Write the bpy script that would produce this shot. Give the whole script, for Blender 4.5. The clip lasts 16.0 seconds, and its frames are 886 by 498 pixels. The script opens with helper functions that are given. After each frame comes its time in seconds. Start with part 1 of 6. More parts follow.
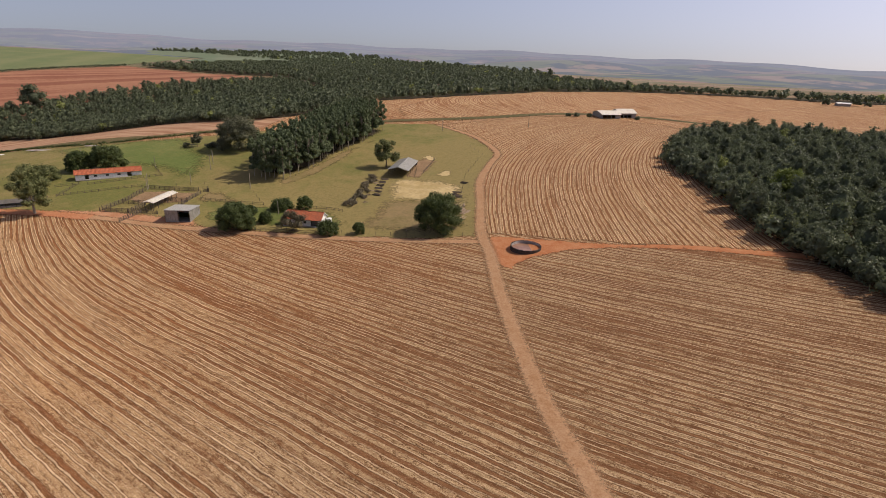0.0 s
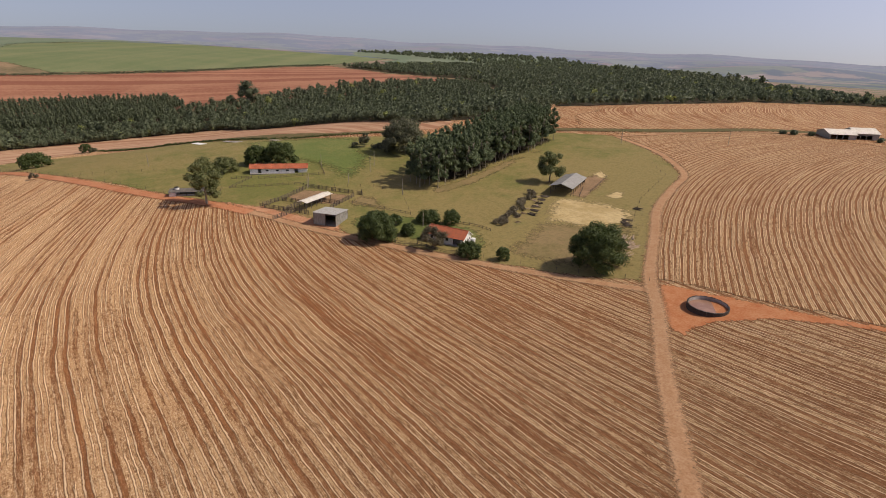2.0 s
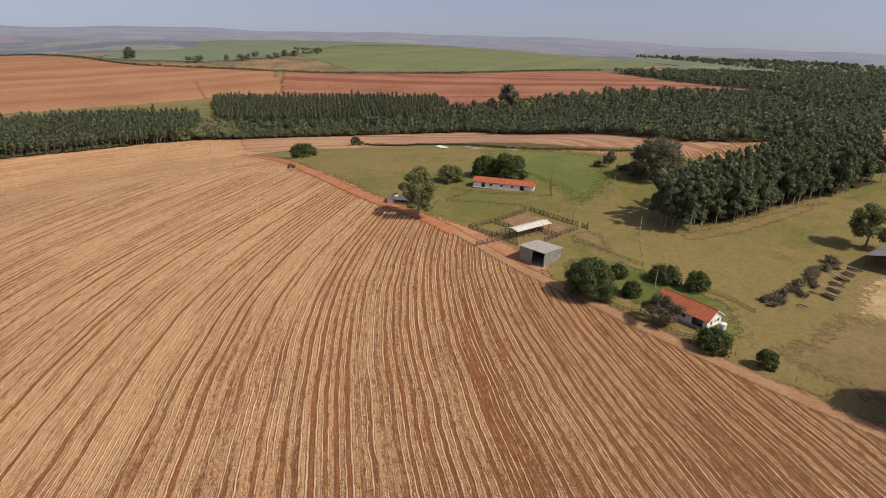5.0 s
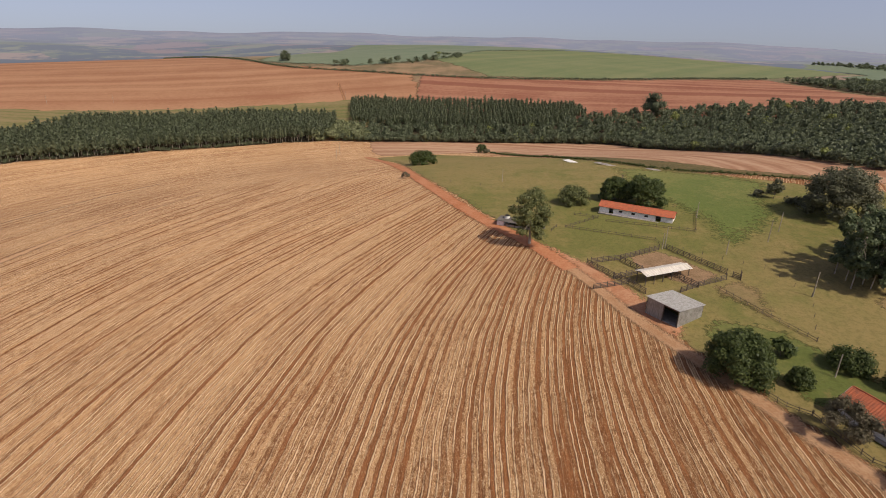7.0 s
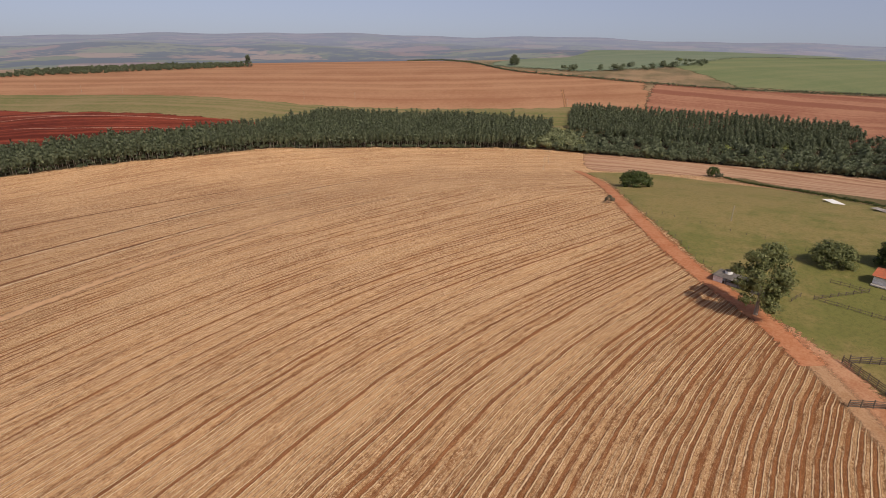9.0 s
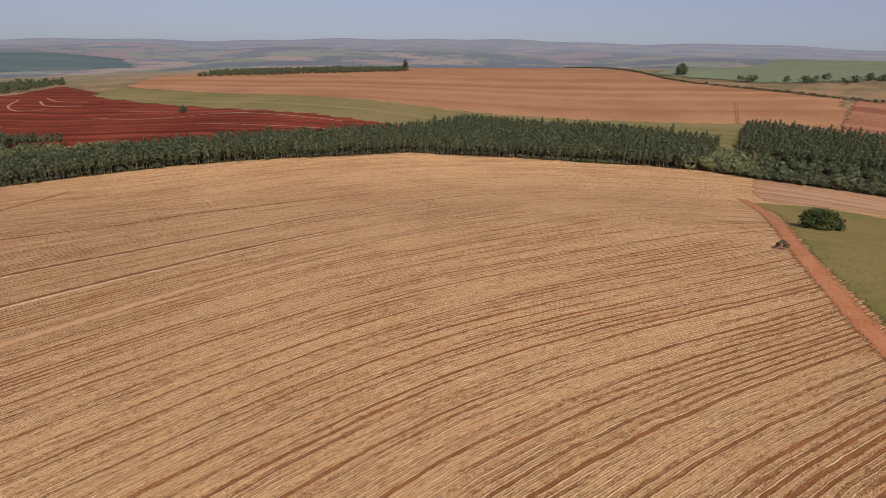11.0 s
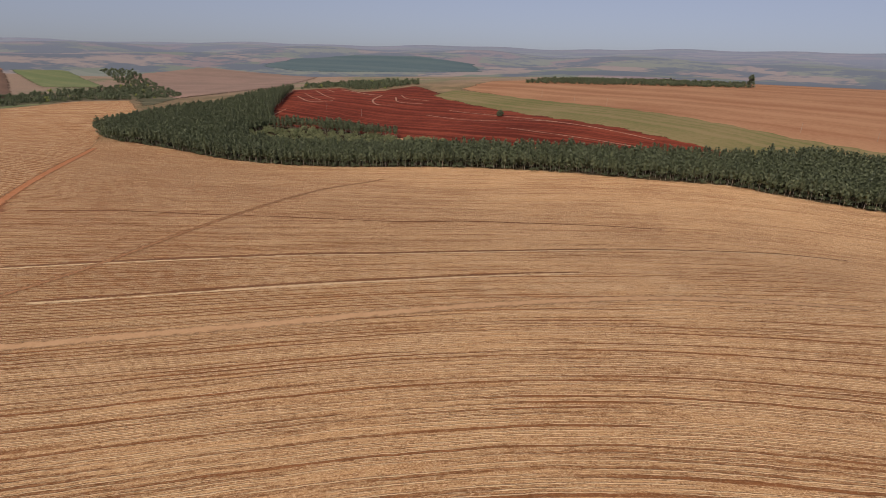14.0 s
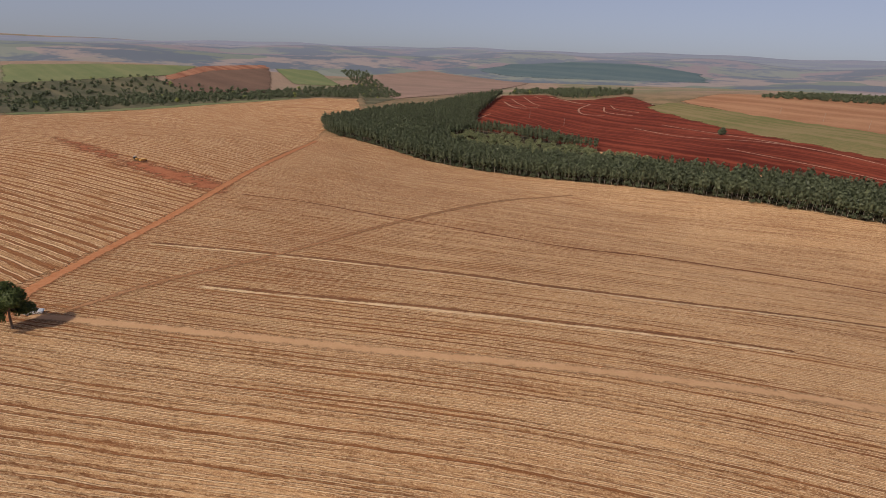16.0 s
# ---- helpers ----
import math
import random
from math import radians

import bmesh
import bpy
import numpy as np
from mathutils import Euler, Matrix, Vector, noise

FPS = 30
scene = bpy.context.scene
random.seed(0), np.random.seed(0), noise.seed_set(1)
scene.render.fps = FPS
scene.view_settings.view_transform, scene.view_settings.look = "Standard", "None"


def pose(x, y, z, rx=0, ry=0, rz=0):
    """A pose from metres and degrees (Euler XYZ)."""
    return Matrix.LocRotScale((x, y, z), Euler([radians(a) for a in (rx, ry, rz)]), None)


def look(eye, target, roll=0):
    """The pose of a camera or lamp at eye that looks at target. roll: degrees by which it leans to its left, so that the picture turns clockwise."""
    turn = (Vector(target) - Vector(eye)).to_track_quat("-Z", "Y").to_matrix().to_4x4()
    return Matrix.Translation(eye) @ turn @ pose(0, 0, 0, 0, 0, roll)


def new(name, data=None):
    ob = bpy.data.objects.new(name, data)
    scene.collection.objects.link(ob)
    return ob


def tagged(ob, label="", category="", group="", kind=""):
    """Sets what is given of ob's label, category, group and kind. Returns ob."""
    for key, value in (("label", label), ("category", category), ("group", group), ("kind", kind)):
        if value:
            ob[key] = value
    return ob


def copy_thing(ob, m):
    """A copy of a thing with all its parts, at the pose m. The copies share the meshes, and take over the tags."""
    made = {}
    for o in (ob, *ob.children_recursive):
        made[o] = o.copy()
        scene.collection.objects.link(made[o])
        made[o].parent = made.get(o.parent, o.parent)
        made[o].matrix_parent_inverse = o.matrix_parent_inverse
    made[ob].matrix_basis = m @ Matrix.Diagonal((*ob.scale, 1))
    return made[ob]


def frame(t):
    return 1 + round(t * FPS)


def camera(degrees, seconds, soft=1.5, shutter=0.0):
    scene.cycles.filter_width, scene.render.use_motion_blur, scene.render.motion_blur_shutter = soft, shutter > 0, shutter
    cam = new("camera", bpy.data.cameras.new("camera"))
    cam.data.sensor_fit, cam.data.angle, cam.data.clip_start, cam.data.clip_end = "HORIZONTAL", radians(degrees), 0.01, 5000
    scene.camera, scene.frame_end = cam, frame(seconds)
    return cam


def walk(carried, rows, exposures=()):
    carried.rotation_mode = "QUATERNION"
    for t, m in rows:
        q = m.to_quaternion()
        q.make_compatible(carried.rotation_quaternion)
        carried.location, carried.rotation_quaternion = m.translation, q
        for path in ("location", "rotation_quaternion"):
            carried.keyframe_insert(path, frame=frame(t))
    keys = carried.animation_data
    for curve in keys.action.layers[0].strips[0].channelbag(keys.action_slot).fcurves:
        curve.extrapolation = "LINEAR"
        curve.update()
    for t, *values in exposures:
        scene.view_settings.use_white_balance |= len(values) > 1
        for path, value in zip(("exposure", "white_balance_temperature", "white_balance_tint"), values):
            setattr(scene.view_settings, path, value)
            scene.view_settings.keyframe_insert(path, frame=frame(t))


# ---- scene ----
cam = camera(77.7, 16.0, soft=0.55)
METRES, EYE, TILT, LEAN, TURN = 192.32, 60.0, 2.5, -1.75, 32.3
ROWS = [
    (0.0, 0.0, 0.0, 0.0, 0.06, -23.51, -0.14),
    (0.5, 0.0061, 0.031, -0.0025, 3.75, -23.44, 0.03),
    (1.0, 0.0106, 0.0631, -0.0051, 8.98, -23.37, 0.25),
    (1.5, 0.0129, 0.0954, -0.0075, 13.99, -23.26, 0.45),
    (2.0, 0.0132, 0.1277, -0.0099, 18.46, -23.15, 0.65),
    (2.5, 0.0112, 0.1589, -0.0121, 23.0, -23.05, 0.82),
    (3.0, 0.0069, 0.1909, -0.0143, 27.35, -22.94, 1.0),
    (3.5, 0.0003, 0.2225, -0.0165, 32.42, -22.78, 1.19),
    (4.0, -0.0087, 0.2534, -0.018, 37.48, -22.62, 1.32),
    (6.5, -0.0856, 0.3894, -0.0276, 54.96, -21.6, 1.67),
    (7.0, -0.1069, 0.4126, -0.0287, 59.33, -21.38, 1.68),
    (7.5, -0.1297, 0.4355, -0.0295, 65.87, -21.09, 1.65),
    (8.0, -0.1544, 0.4569, -0.0301, 71.77, -20.84, 1.62),
    (8.5, -0.1803, 0.4766, -0.0308, 77.49, -20.54, 1.52),
    (9.0, -0.2076, 0.4947, -0.0311, 82.15, -20.31, 1.47),
    (11.5, -0.3555, 0.5502, -0.0333, 102.63, -19.18, 0.71),
    (12.0, -0.3865, 0.5542, -0.0333, 108.21, -18.98, 0.46),
    (12.5, -0.4174, 0.5558, -0.0334, 113.87, -18.77, 0.13),
    (13.0, -0.4478, 0.5549, -0.0329, 119.05, -18.63, -0.2),
    (13.5, -0.4776, 0.5519, -0.0318, 124.36, -18.56, -0.52),
    (14.0, -0.5067, 0.5456, -0.0317, 130.22, -18.47, -0.89),
    (14.5, -0.5347, 0.5372, -0.0303, 136.16, -18.46, -1.25),
    (15.0, -0.5606, 0.5259, -0.0293, 142.6, -18.47, -1.66),
    (15.5, -0.5862, 0.5129, -0.0277, 148.17, -18.49, -1.93),
    (16.0, -0.6085, 0.498, -0.0263, 151.44, -18.46, -2.17),
]
walk(cam, [(t, pose(0, 0, EYE, TILT, LEAN, TURN) @ pose(METRES * x, METRES * y, METRES * z, 90 + pitch, roll, yaw)) for t, x, y, z, yaw, pitch, roll in ROWS], exposures=[(0.0, 0.0), (6.0, 0.02), (9.0, -0.08), (12.5, -0.22), (16.0, -0.25)])


# ---- world, sun, exposure ----
SUN_DIR = Vector((0.64, 0.77, 1.11)).normalized()
world = bpy.data.worlds.new("sky")
scene.world = world
world.use_nodes = True
wt = world.node_tree
sky = wt.nodes.new("ShaderNodeTexSky")
sky.sky_type = "NISHITA"
sky.sun_disc = False
sky.sun_elevation = math.asin(SUN_DIR.z)
sky.sun_rotation = math.atan2(SUN_DIR.x, SUN_DIR.y)
sky.altitude = 600
sky.air_density, sky.dust_density, sky.ozone_density = 1.0, 4.0, 1.5
# the hazy horizon lies a little under eye level
lift = wt.nodes.new("ShaderNodeVectorMath")
lift.operation = "ADD"
lift.inputs[1].default_value = (0, 0, 0.09)
wt.links.new(wt.nodes.new("ShaderNodeTexCoord").outputs["Generated"], lift.inputs[0])
wt.links.new(lift.outputs[0], sky.inputs[0])
haze = wt.nodes.new("ShaderNodeHueSaturation")
haze.inputs["Saturation"].default_value = 0.72
wt.links.new(sky.outputs[0], haze.inputs["Color"])
veil = wt.nodes.new("ShaderNodeMix")
veil.data_type, veil.blend_type = "RGBA", "MULTIPLY"
veil.inputs[0].default_value = 1.0
veil.inputs[7].default_value = (1.04, 0.96, 1.06, 1)
wt.links.new(haze.outputs[0], veil.inputs[6])
wt.links.new(veil.outputs[2], wt.nodes["Background"].inputs[0])
wt.nodes["Background"].inputs[1].default_value = 0.112
sun = new("sun", bpy.data.lights.new("sun", "SUN"))
sun.data.energy, sun.data.angle, sun.data.color = 4.05, radians(0.5), (1.0, 0.92, 0.80)
sun.matrix_world = look(SUN_DIR * 500, (0, 0, 0))

# ---- node helpers ----


class Shade:
    """A small helper that writes a node material."""

    def __init__(self, name, rough=0.8, metal=0.0, spec=0.3):
        self.m = bpy.data.materials.new(name)
        self.m.use_nodes = True
        self.nt = self.m.node_tree
        self.b = self.nt.nodes["Principled BSDF"]
        self.put(self.b, "Roughness", rough)
        self.put(self.b, "Metallic", metal)
        self.put(self.b, "Specular IOR Level", spec)
        self.pos = self.nt.nodes.new("ShaderNodeNewGeometry").outputs["Position"]
        self.oc = self.nt.nodes.new("ShaderNodeTexCoord").outputs["Object"]

    def put(self, n, key, v):
        if isinstance(v, bpy.types.NodeSocket):
            self.nt.links.new(v, n.inputs[key])
        else:
            n.inputs[key].default_value = v

    def math(self, op, a, b=0.0, clamp=False):
        n = self.nt.nodes.new("ShaderNodeMath")
        n.operation, n.use_clamp = op, clamp
        self.put(n, 0, a)
        self.put(n, 1, b)
        return n.outputs[0]

    def noise(self, scale, detail=3.0, rough=0.6, vec=None, dist=0.0):
        n = self.nt.nodes.new("ShaderNodeTexNoise")
        self.put(n, "Vector", vec or self.pos)
        self.put(n, "Scale", scale)
        self.put(n, "Detail", detail)
        self.put(n, "Roughness", rough)
        self.put(n, "Distortion", dist)
        return n.outputs["Fac"]

    def line_noise(self, w, scale, detail=2.0):
        n = self.nt.nodes.new("ShaderNodeTexNoise")
        n.noise_dimensions = "1D"
        self.put(n, "W", w)
        self.put(n, "Scale", scale)
        self.put(n, "Detail", detail)
        return n.outputs["Fac"]

    def scaled(self, vec, s):
        n = self.nt.nodes.new("ShaderNodeMapping")
        self.put(n, "Vector", vec)
        self.put(n, "Scale", s)
        return n.outputs[0]

    def attr(self, name):
        n = self.nt.nodes.new("ShaderNodeAttribute")
        n.attribute_name = name
        return n.outputs["Fac"]

    def ramp(self, fac, lo, hi):
        n = self.nt.nodes.new("ShaderNodeMapRange")
        n.interpolation_type = "SMOOTHSTEP"
        self.put(n, 0, fac)
        self.put(n, 1, lo)
        self.put(n, 2, hi)
        return n.outputs[0]

    def mix(self, fac, a, b):
        n = self.nt.nodes.new("ShaderNodeMix")
        n.data_type = "RGBA"
        self.put(n, 0, fac)
        self.put(n, 6, (*a, 1) if isinstance(a, tuple) else a)
        self.put(n, 7, (*b, 1) if isinstance(b, tuple) else b)
        return n.outputs[2]

    def color(self, c):
        self.put(self.b, "Base Color", (*c, 1) if isinstance(c, tuple) else c)

    def bump(self, h, dist=0.1, strength=1.0):
        n = self.nt.nodes.new("ShaderNodeBump")
        self.put(n, "Height", h)
        self.put(n, "Distance", dist)
        self.put(n, "Strength", strength)
        self.put(self.b, "Normal", n.outputs[0])

    def ragged(self, lo=0.25, hi=0.55, scale=0.5, amount=1.1):
        """Breaks up the border of a laid sheet, where its 'edge' falls to 0."""
        e = self.attr("edge")
        k = self.math("ADD", e, self.math("MULTIPLY", self.math("SUBTRACT", self.noise(scale, 4.0, 0.7), 0.5), amount))
        t = self.nt.nodes.new("ShaderNodeBsdfTransparent")
        x = self.nt.nodes.new("ShaderNodeMixShader")
        self.put(x, 0, self.ramp(k, lo, hi))
        self.put(x, 1, t.outputs[0])
        self.put(x, 2, self.b.outputs[0])
        self.put(self.nt.nodes["Material Output"], "Surface", x.outputs[0])
        return self


# ---- materials ----


def stubble(name, period, border=False, rough=1.0, bare=0.0, alt=0.10):
    """Drilled rows along 'row' (metres across the rows): grainy straw mat, smooth brown strips, thin pale lines of stalks between."""
    straw, pale, brown, dark = (0.452, 0.262, 0.124), (0.80, 0.565, 0.335), (0.238, 0.094, 0.034), (0.110, 0.042, 0.013)
    s = Shade(name, 0.95, spec=0.1)
    u = s.math("ADD", s.attr("row"), s.math("MULTIPLY", s.math("SUBTRACT", s.noise(0.07, 2.0), 0.5), 1.1))
    u = s.math("ADD", u, s.math("MULTIPLY", s.math("SUBTRACT", s.noise(0.9, 2.0, 0.6), 0.5), 0.24))
    xyz = s.nt.nodes.new("ShaderNodeSeparateXYZ")
    s.put(xyz, 0, s.pos)

    def along(a, fl):
        n = s.nt.nodes.new("ShaderNodeCombineXYZ")
        s.put(n, 0, a)
        s.put(n, 1, s.math("MULTIPLY", xyz.outputs[0], fl))
        s.put(n, 2, s.math("MULTIPLY", xyz.outputs[1], fl))
        return n.outputs[0]

    def lean(v, g):
        return s.math("MULTIPLY", s.math("SUBTRACT", v, 0.5), g)

    def times(v, g):
        return tuple(g * q for q in v)

    phase = s.math("ADD", s.math("MULTIPLY", u, 1.0 / period), lean(s.line_noise(u, 0.13, 1.0), 1.6))
    row = s.math("FLOOR", phase)
    side = s.math("ABSOLUTE", s.math("SUBTRACT", s.math("FRACT", phase), 0.5))
    kind = s.noise(1.0, 1.0, 0.5, along(s.math("MULTIPLY", row, 5.37), 0.012))
    shade = s.noise(1.0, 1.0, 0.5, along(s.math("MULTIPLY", row, 3.71), 0.02))
    near = s.noise(1.0, 1.0, 0.5, along(s.math("MULTIPLY", s.math("FLOOR", s.math("ADD", phase, 0.5)), 4.19), 0.05))
    band = s.noise(1.0, 2.0, 0.6, along(s.math("MULTIPLY", u, 0.16), 0.006))
    thread = s.noise(1.0, 3.0, 0.8, along(s.math("MULTIPLY", u, 3.0), 0.12))
    clod = s.noise(1.0, 4.0, 0.85, along(s.math("MULTIPLY", u, 2.1), 0.5))
    grain = s.noise(2.6, 4.0, 0.9)
    fleck = s.noise(1.0, 2.0, 0.7, along(s.math("MULTIPLY", u, 5.5), 2.2))
    wide = s.noise(0.02, 3.0)
    thick, worn = s.attr("straw"), s.attr("worn")
    level = s.math("ADD", lean(kind, 0.62), s.math("ADD", lean(band, 0.26), lean(wide, 0.16)))
    level = s.math("ADD", level, lean(s.math("PINGPONG", row, 1.0), 2 * alt))
    level = s.math("ADD", level, s.math("ADD", lean(clod, 0.32 * rough), s.math("SUBTRACT", s.math("MULTIPLY", thick, 0.17), 0.045 + bare)))
    cover = s.ramp(level, -0.06, 0.06)
    tone = s.math("ADD", lean(shade, 0.35), s.math("ADD", lean(wide, 0.25), lean(band, 0.2)))
    soil = s.mix(s.ramp(s.math("ADD", thread, lean(clod, 0.7)), 0.33, 0.67), s.mix(worn, times(brown, 0.76), (0.150, 0.064, 0.026)), s.mix(worn, times(brown, 1.22), (0.240, 0.114, 0.050)))
    crumb = s.ramp(s.math("ADD", s.math("ADD", grain, lean(clod, 0.3)), s.math("ADD", lean(thread, 0.7), tone)), 0.30, 0.60)
    low = s.mix(worn, tuple(0.74 * p + 0.26 * q for p, q in zip(brown, straw)), (0.190, 0.094, 0.043))
    high = s.mix(worn, s.mix(thick, times(straw, 0.92), times(straw, 1.18)), (0.440, 0.286, 0.152))
    c = s.mix(cover, soil, s.mix(crumb, low, high))
    chaff = s.math("MULTIPLY", s.ramp(s.math("ADD", fleck, lean(grain, 0.5)), 0.54, 0.66), s.math("ADD", 0.18, s.math("MULTIPLY", cover, 0.42)))
    stalk = s.mix(worn, pale, (0.66, 0.47, 0.285))
    c = s.mix(s.math("MULTIPLY", chaff, rough), c, stalk)
    # Dark clods, with the shadow among them painted in too.
    clod_shade = s.math("MULTIPLY", s.ramp(s.math("ADD", clod, s.math("ADD", lean(grain, 0.40), lean(thread, 0.35))), 0.48, 0.38), s.math("ADD", s.math("MULTIPLY", cover, 0.75), 0.16))
    c = s.mix(s.math("MULTIPLY", clod_shade, s.math("MULTIPLY", s.math("ADD", s.math("SUBTRACT", 1.0, s.math("MULTIPLY", thick, 0.45)), s.math("MULTIPLY", worn, 0.3)), 0.74 * rough)), c, dark)
    rim = s.math("ADD", side, s.math("ADD", lean(grain, 0.30), lean(clod, 0.24)))
    edge = s.math("MULTIPLY", s.ramp(rim, 0.30, 0.46), s.ramp(s.math("ADD", s.math("ADD", near, lean(clod, 0.5)), lean(thread, 0.6)), 0.36, 0.56))
    c = s.mix(s.math("MULTIPLY", edge, 0.78), c, stalk)
    # Shadow side of each straw strip, painted as a dark grainy line.
    strip_shade = s.math("MULTIPLY", s.math("MULTIPLY", s.ramp(rim, 0.22, 0.30), s.ramp(rim, 0.40, 0.34)), s.ramp(s.math("ADD", near, lean(thread, 0.5)), 0.36, 0.54))
    c = s.mix(s.math("MULTIPLY", strip_shade, 0.60), c, s.mix(s.ramp(s.math("ADD", grain, lean(clod, 0.8)), 0.58, 0.44), times(brown, 0.72), dark))
    if not border:
        # Remote land: meadow and field tones with haze already in the colour.
        c = s.mix(s.math("MULTIPLY", s.attr("fallow"), 0.85), c, s.mix(s.math("MULTIPLY", s.attr("remote"), 0.85), s.mix(s.ramp(s.noise(0.02, 4.0, 0.65), 0.4, 0.62), (0.105, 0.095, 0.052), (0.215, 0.150, 0.088)), s.mix(s.ramp(s.noise(0.006, 3.0, 0.6), 0.44, 0.52), (0.135, 0.155, 0.100), (0.255, 0.185, 0.145))))
    s.color(c)
    h = s.math("ADD", s.math("MULTIPLY", cover, 0.40), s.math("ADD", clod, s.math("MULTIPLY", grain, 0.7)))
    s.bump(s.math("ADD", h, s.math("MULTIPLY", edge, 0.6)), s.math("SUBTRACT", 0.26, s.math("MULTIPLY", thick, 0.08)), 1.0)
    if border:
        s.ragged(0.2, 0.5, 0.4)
    return s.m


def earth(name, a, b, scale=0.3, border=True, tracks=0.0, rag=1.1, soft=0.5, fine=0.9):
    s = Shade(name, 0.95, spec=0.1)
    k = s.ramp(s.math("ADD", s.math("MULTIPLY", s.noise(scale, 5.0, 0.7), 0.6), s.math("MULTIPLY", s.noise(scale * 8, 3.0), 0.4)), 0.32, 0.68)
    c = s.mix(k, a, b)
    if tracks:
        e = s.attr("edge")
        wheel = s.math("ABSOLUTE", s.math("SUBTRACT", e, 0.62))
        c = s.mix(s.math("MULTIPLY", s.ramp(wheel, 0.22, 0.05), tracks), c, tuple(v * 1.25 for v in b))
    s.color(c)
    s.bump(s.noise(scale * 10, 4.0, 0.7), 0.08, 0.7)
    if border:
        s.ragged(0.12, soft, fine, rag)
    return s.m


def grass(name, green, dry, bare, border=True, scale=1.0):
    s = Shade(name, 0.9, spec=0.15)
    big = s.noise(0.022 * scale, 4.0, 0.6)
    mid = s.noise(0.16 * scale, 4.0, 0.7)
    fine = s.noise(0.9, 5.0, 0.85)
    big = s.math("ADD", big, s.math("MULTIPLY", s.attr("straw"), 0.30))
    c = s.mix(s.ramp(s.math("ADD", big, s.math("MULTIPLY", s.math("SUBTRACT", mid, 0.5), 0.7)), 0.40, 0.74), green, dry)
    c = s.mix(s.math("MULTIPLY", s.ramp(mid, 0.60, 0.78), 0.42), c, bare)
    c = s.mix(s.math("MULTIPLY", s.ramp(fine, 0.45, 0.62), 0.42), c, tuple(v * 0.52 for v in green))
    s.color(c)
    s.bump(fine, 0.3, 1.0)
    if border:
        s.ragged(0.2, 0.5, 0.6)
    return s.m


def ploughed(name, a, b, period, border=True):
    """A far field: two soils in long stripes."""
    s = Shade(name, 0.95, spec=0.1)
    u = s.math("ADD", s.attr("row"), s.math("MULTIPLY", s.noise(0.01, 3.0), 25.0))
    k = s.math("ADD", s.math("MULTIPLY", s.line_noise(u, 1.0 / period, 4.0), 0.75), s.math("MULTIPLY", s.noise(0.012, 4.0), 0.45))
    k = s.math("ADD", k, s.math("MULTIPLY", s.math("SUBTRACT", s.noise(0.25, 3.0), 0.5), 0.3))
    s.color(s.mix(s.ramp(k, 0.42, 0.78), a, b))
    s.bump(s.noise(0.8, 3.0), 0.25, 0.8)
    if border:
        s.ragged(0.2, 0.5, 0.15)
    return s.m


def foliage(name, dark, light, yellow=None):
    s = Shade(name, 0.55, spec=0.25)
    isl = s.nt.nodes.new("ShaderNodeNewGeometry").outputs["Random Per Island"]
    t = s.attr("tint")
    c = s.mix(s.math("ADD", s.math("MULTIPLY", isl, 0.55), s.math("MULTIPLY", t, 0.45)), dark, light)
    if yellow:
        c = s.mix(s.ramp(t, 0.9, 0.99), c, yellow)
    s.color(c)
    tr = s.nt.nodes.new("ShaderNodeBsdfTranslucent")
    s.put(tr, "Color", c)
    x = s.nt.nodes.new("ShaderNodeMixShader")
    s.put(x, 0, 0.38)
    s.put(x, 1, s.b.outputs[0])
    s.put(x, 2, tr.outputs[0])
    s.put(s.nt.nodes["Material Output"], "Surface", x.outputs[0])
    return s.m


def bark(name, a, b):
    s = Shade(name, 0.9, spec=0.1)
    k = s.noise(1.0, 4.0, 0.7, s.scaled(s.oc, (6, 6, 1.2)))
    s.color(s.mix(k, a, b))
    s.bump(k, 0.03)
    return s.m


def painted(name, a, b, rough=0.7, scale=1.5, metal=0.0, streak=(1, 1, 1)):
    s = Shade(name, rough, metal)
    k = s.ramp(s.noise(scale, 5.0, 0.7, s.scaled(s.oc, streak)), 0.35, 0.75)
    s.color(s.mix(k, a, b))
    s.bump(s.noise(12.0, 3.0, 0.6, s.oc), 0.01, 0.6)
    return s.m


M_FIELD = stubble("corn_stubble", 0.86)
M_FIELD_C = stubble("contour_stubble", 0.80, True, 1.0, 0.0, 0.13)
M_FIELD_D = stubble("slope_stubble", 2.5, True, 1.0, 0.06, 0.18)
M_FIELD_N = stubble("north_stubble", 1.6, True, 0.8, 0.05, 0.10)
M_ROAD = earth("dirt_road", (0.285, 0.142, 0.066), (0.405, 0.242, 0.134), 0.35, True, 0.35, 1.1, 0.85, 1.8)
M_RED = earth("red_earth", (0.36, 0.105, 0.038), (0.46, 0.17, 0.07), 0.2)
M_REDROAD = earth("red_track", (0.33, 0.118, 0.050), (0.44, 0.205, 0.105), 0.2, True, 0.0, 1.4)
M_REDSOFT = earth("scraped_soil", (0.25, 0.078, 0.034), (0.34, 0.135, 0.066), 0.12, True, 0.0, 1.5, 0.75, 0.12)
M_APRON = earth("trodden_red_earth", (0.33, 0.112, 0.042), (0.42, 0.195, 0.092), 0.30, True, 0.0, 1.5)
M_YARD = earth("yard_earth", (0.32, 0.135, 0.065), (0.44, 0.235, 0.13), 0.25, True, 0.0, 1.6)
M_PEN = earth("trampled_pen_soil", (0.17, 0.105, 0.055), (0.30, 0.19, 0.105), 0.25, True, 0.0, 1.5)
M_BAND = earth("straw_track", (0.40, 0.228, 0.115), (0.47, 0.282, 0.152), 0.3, True, 0.0, 1.2, 0.75, 0.6)
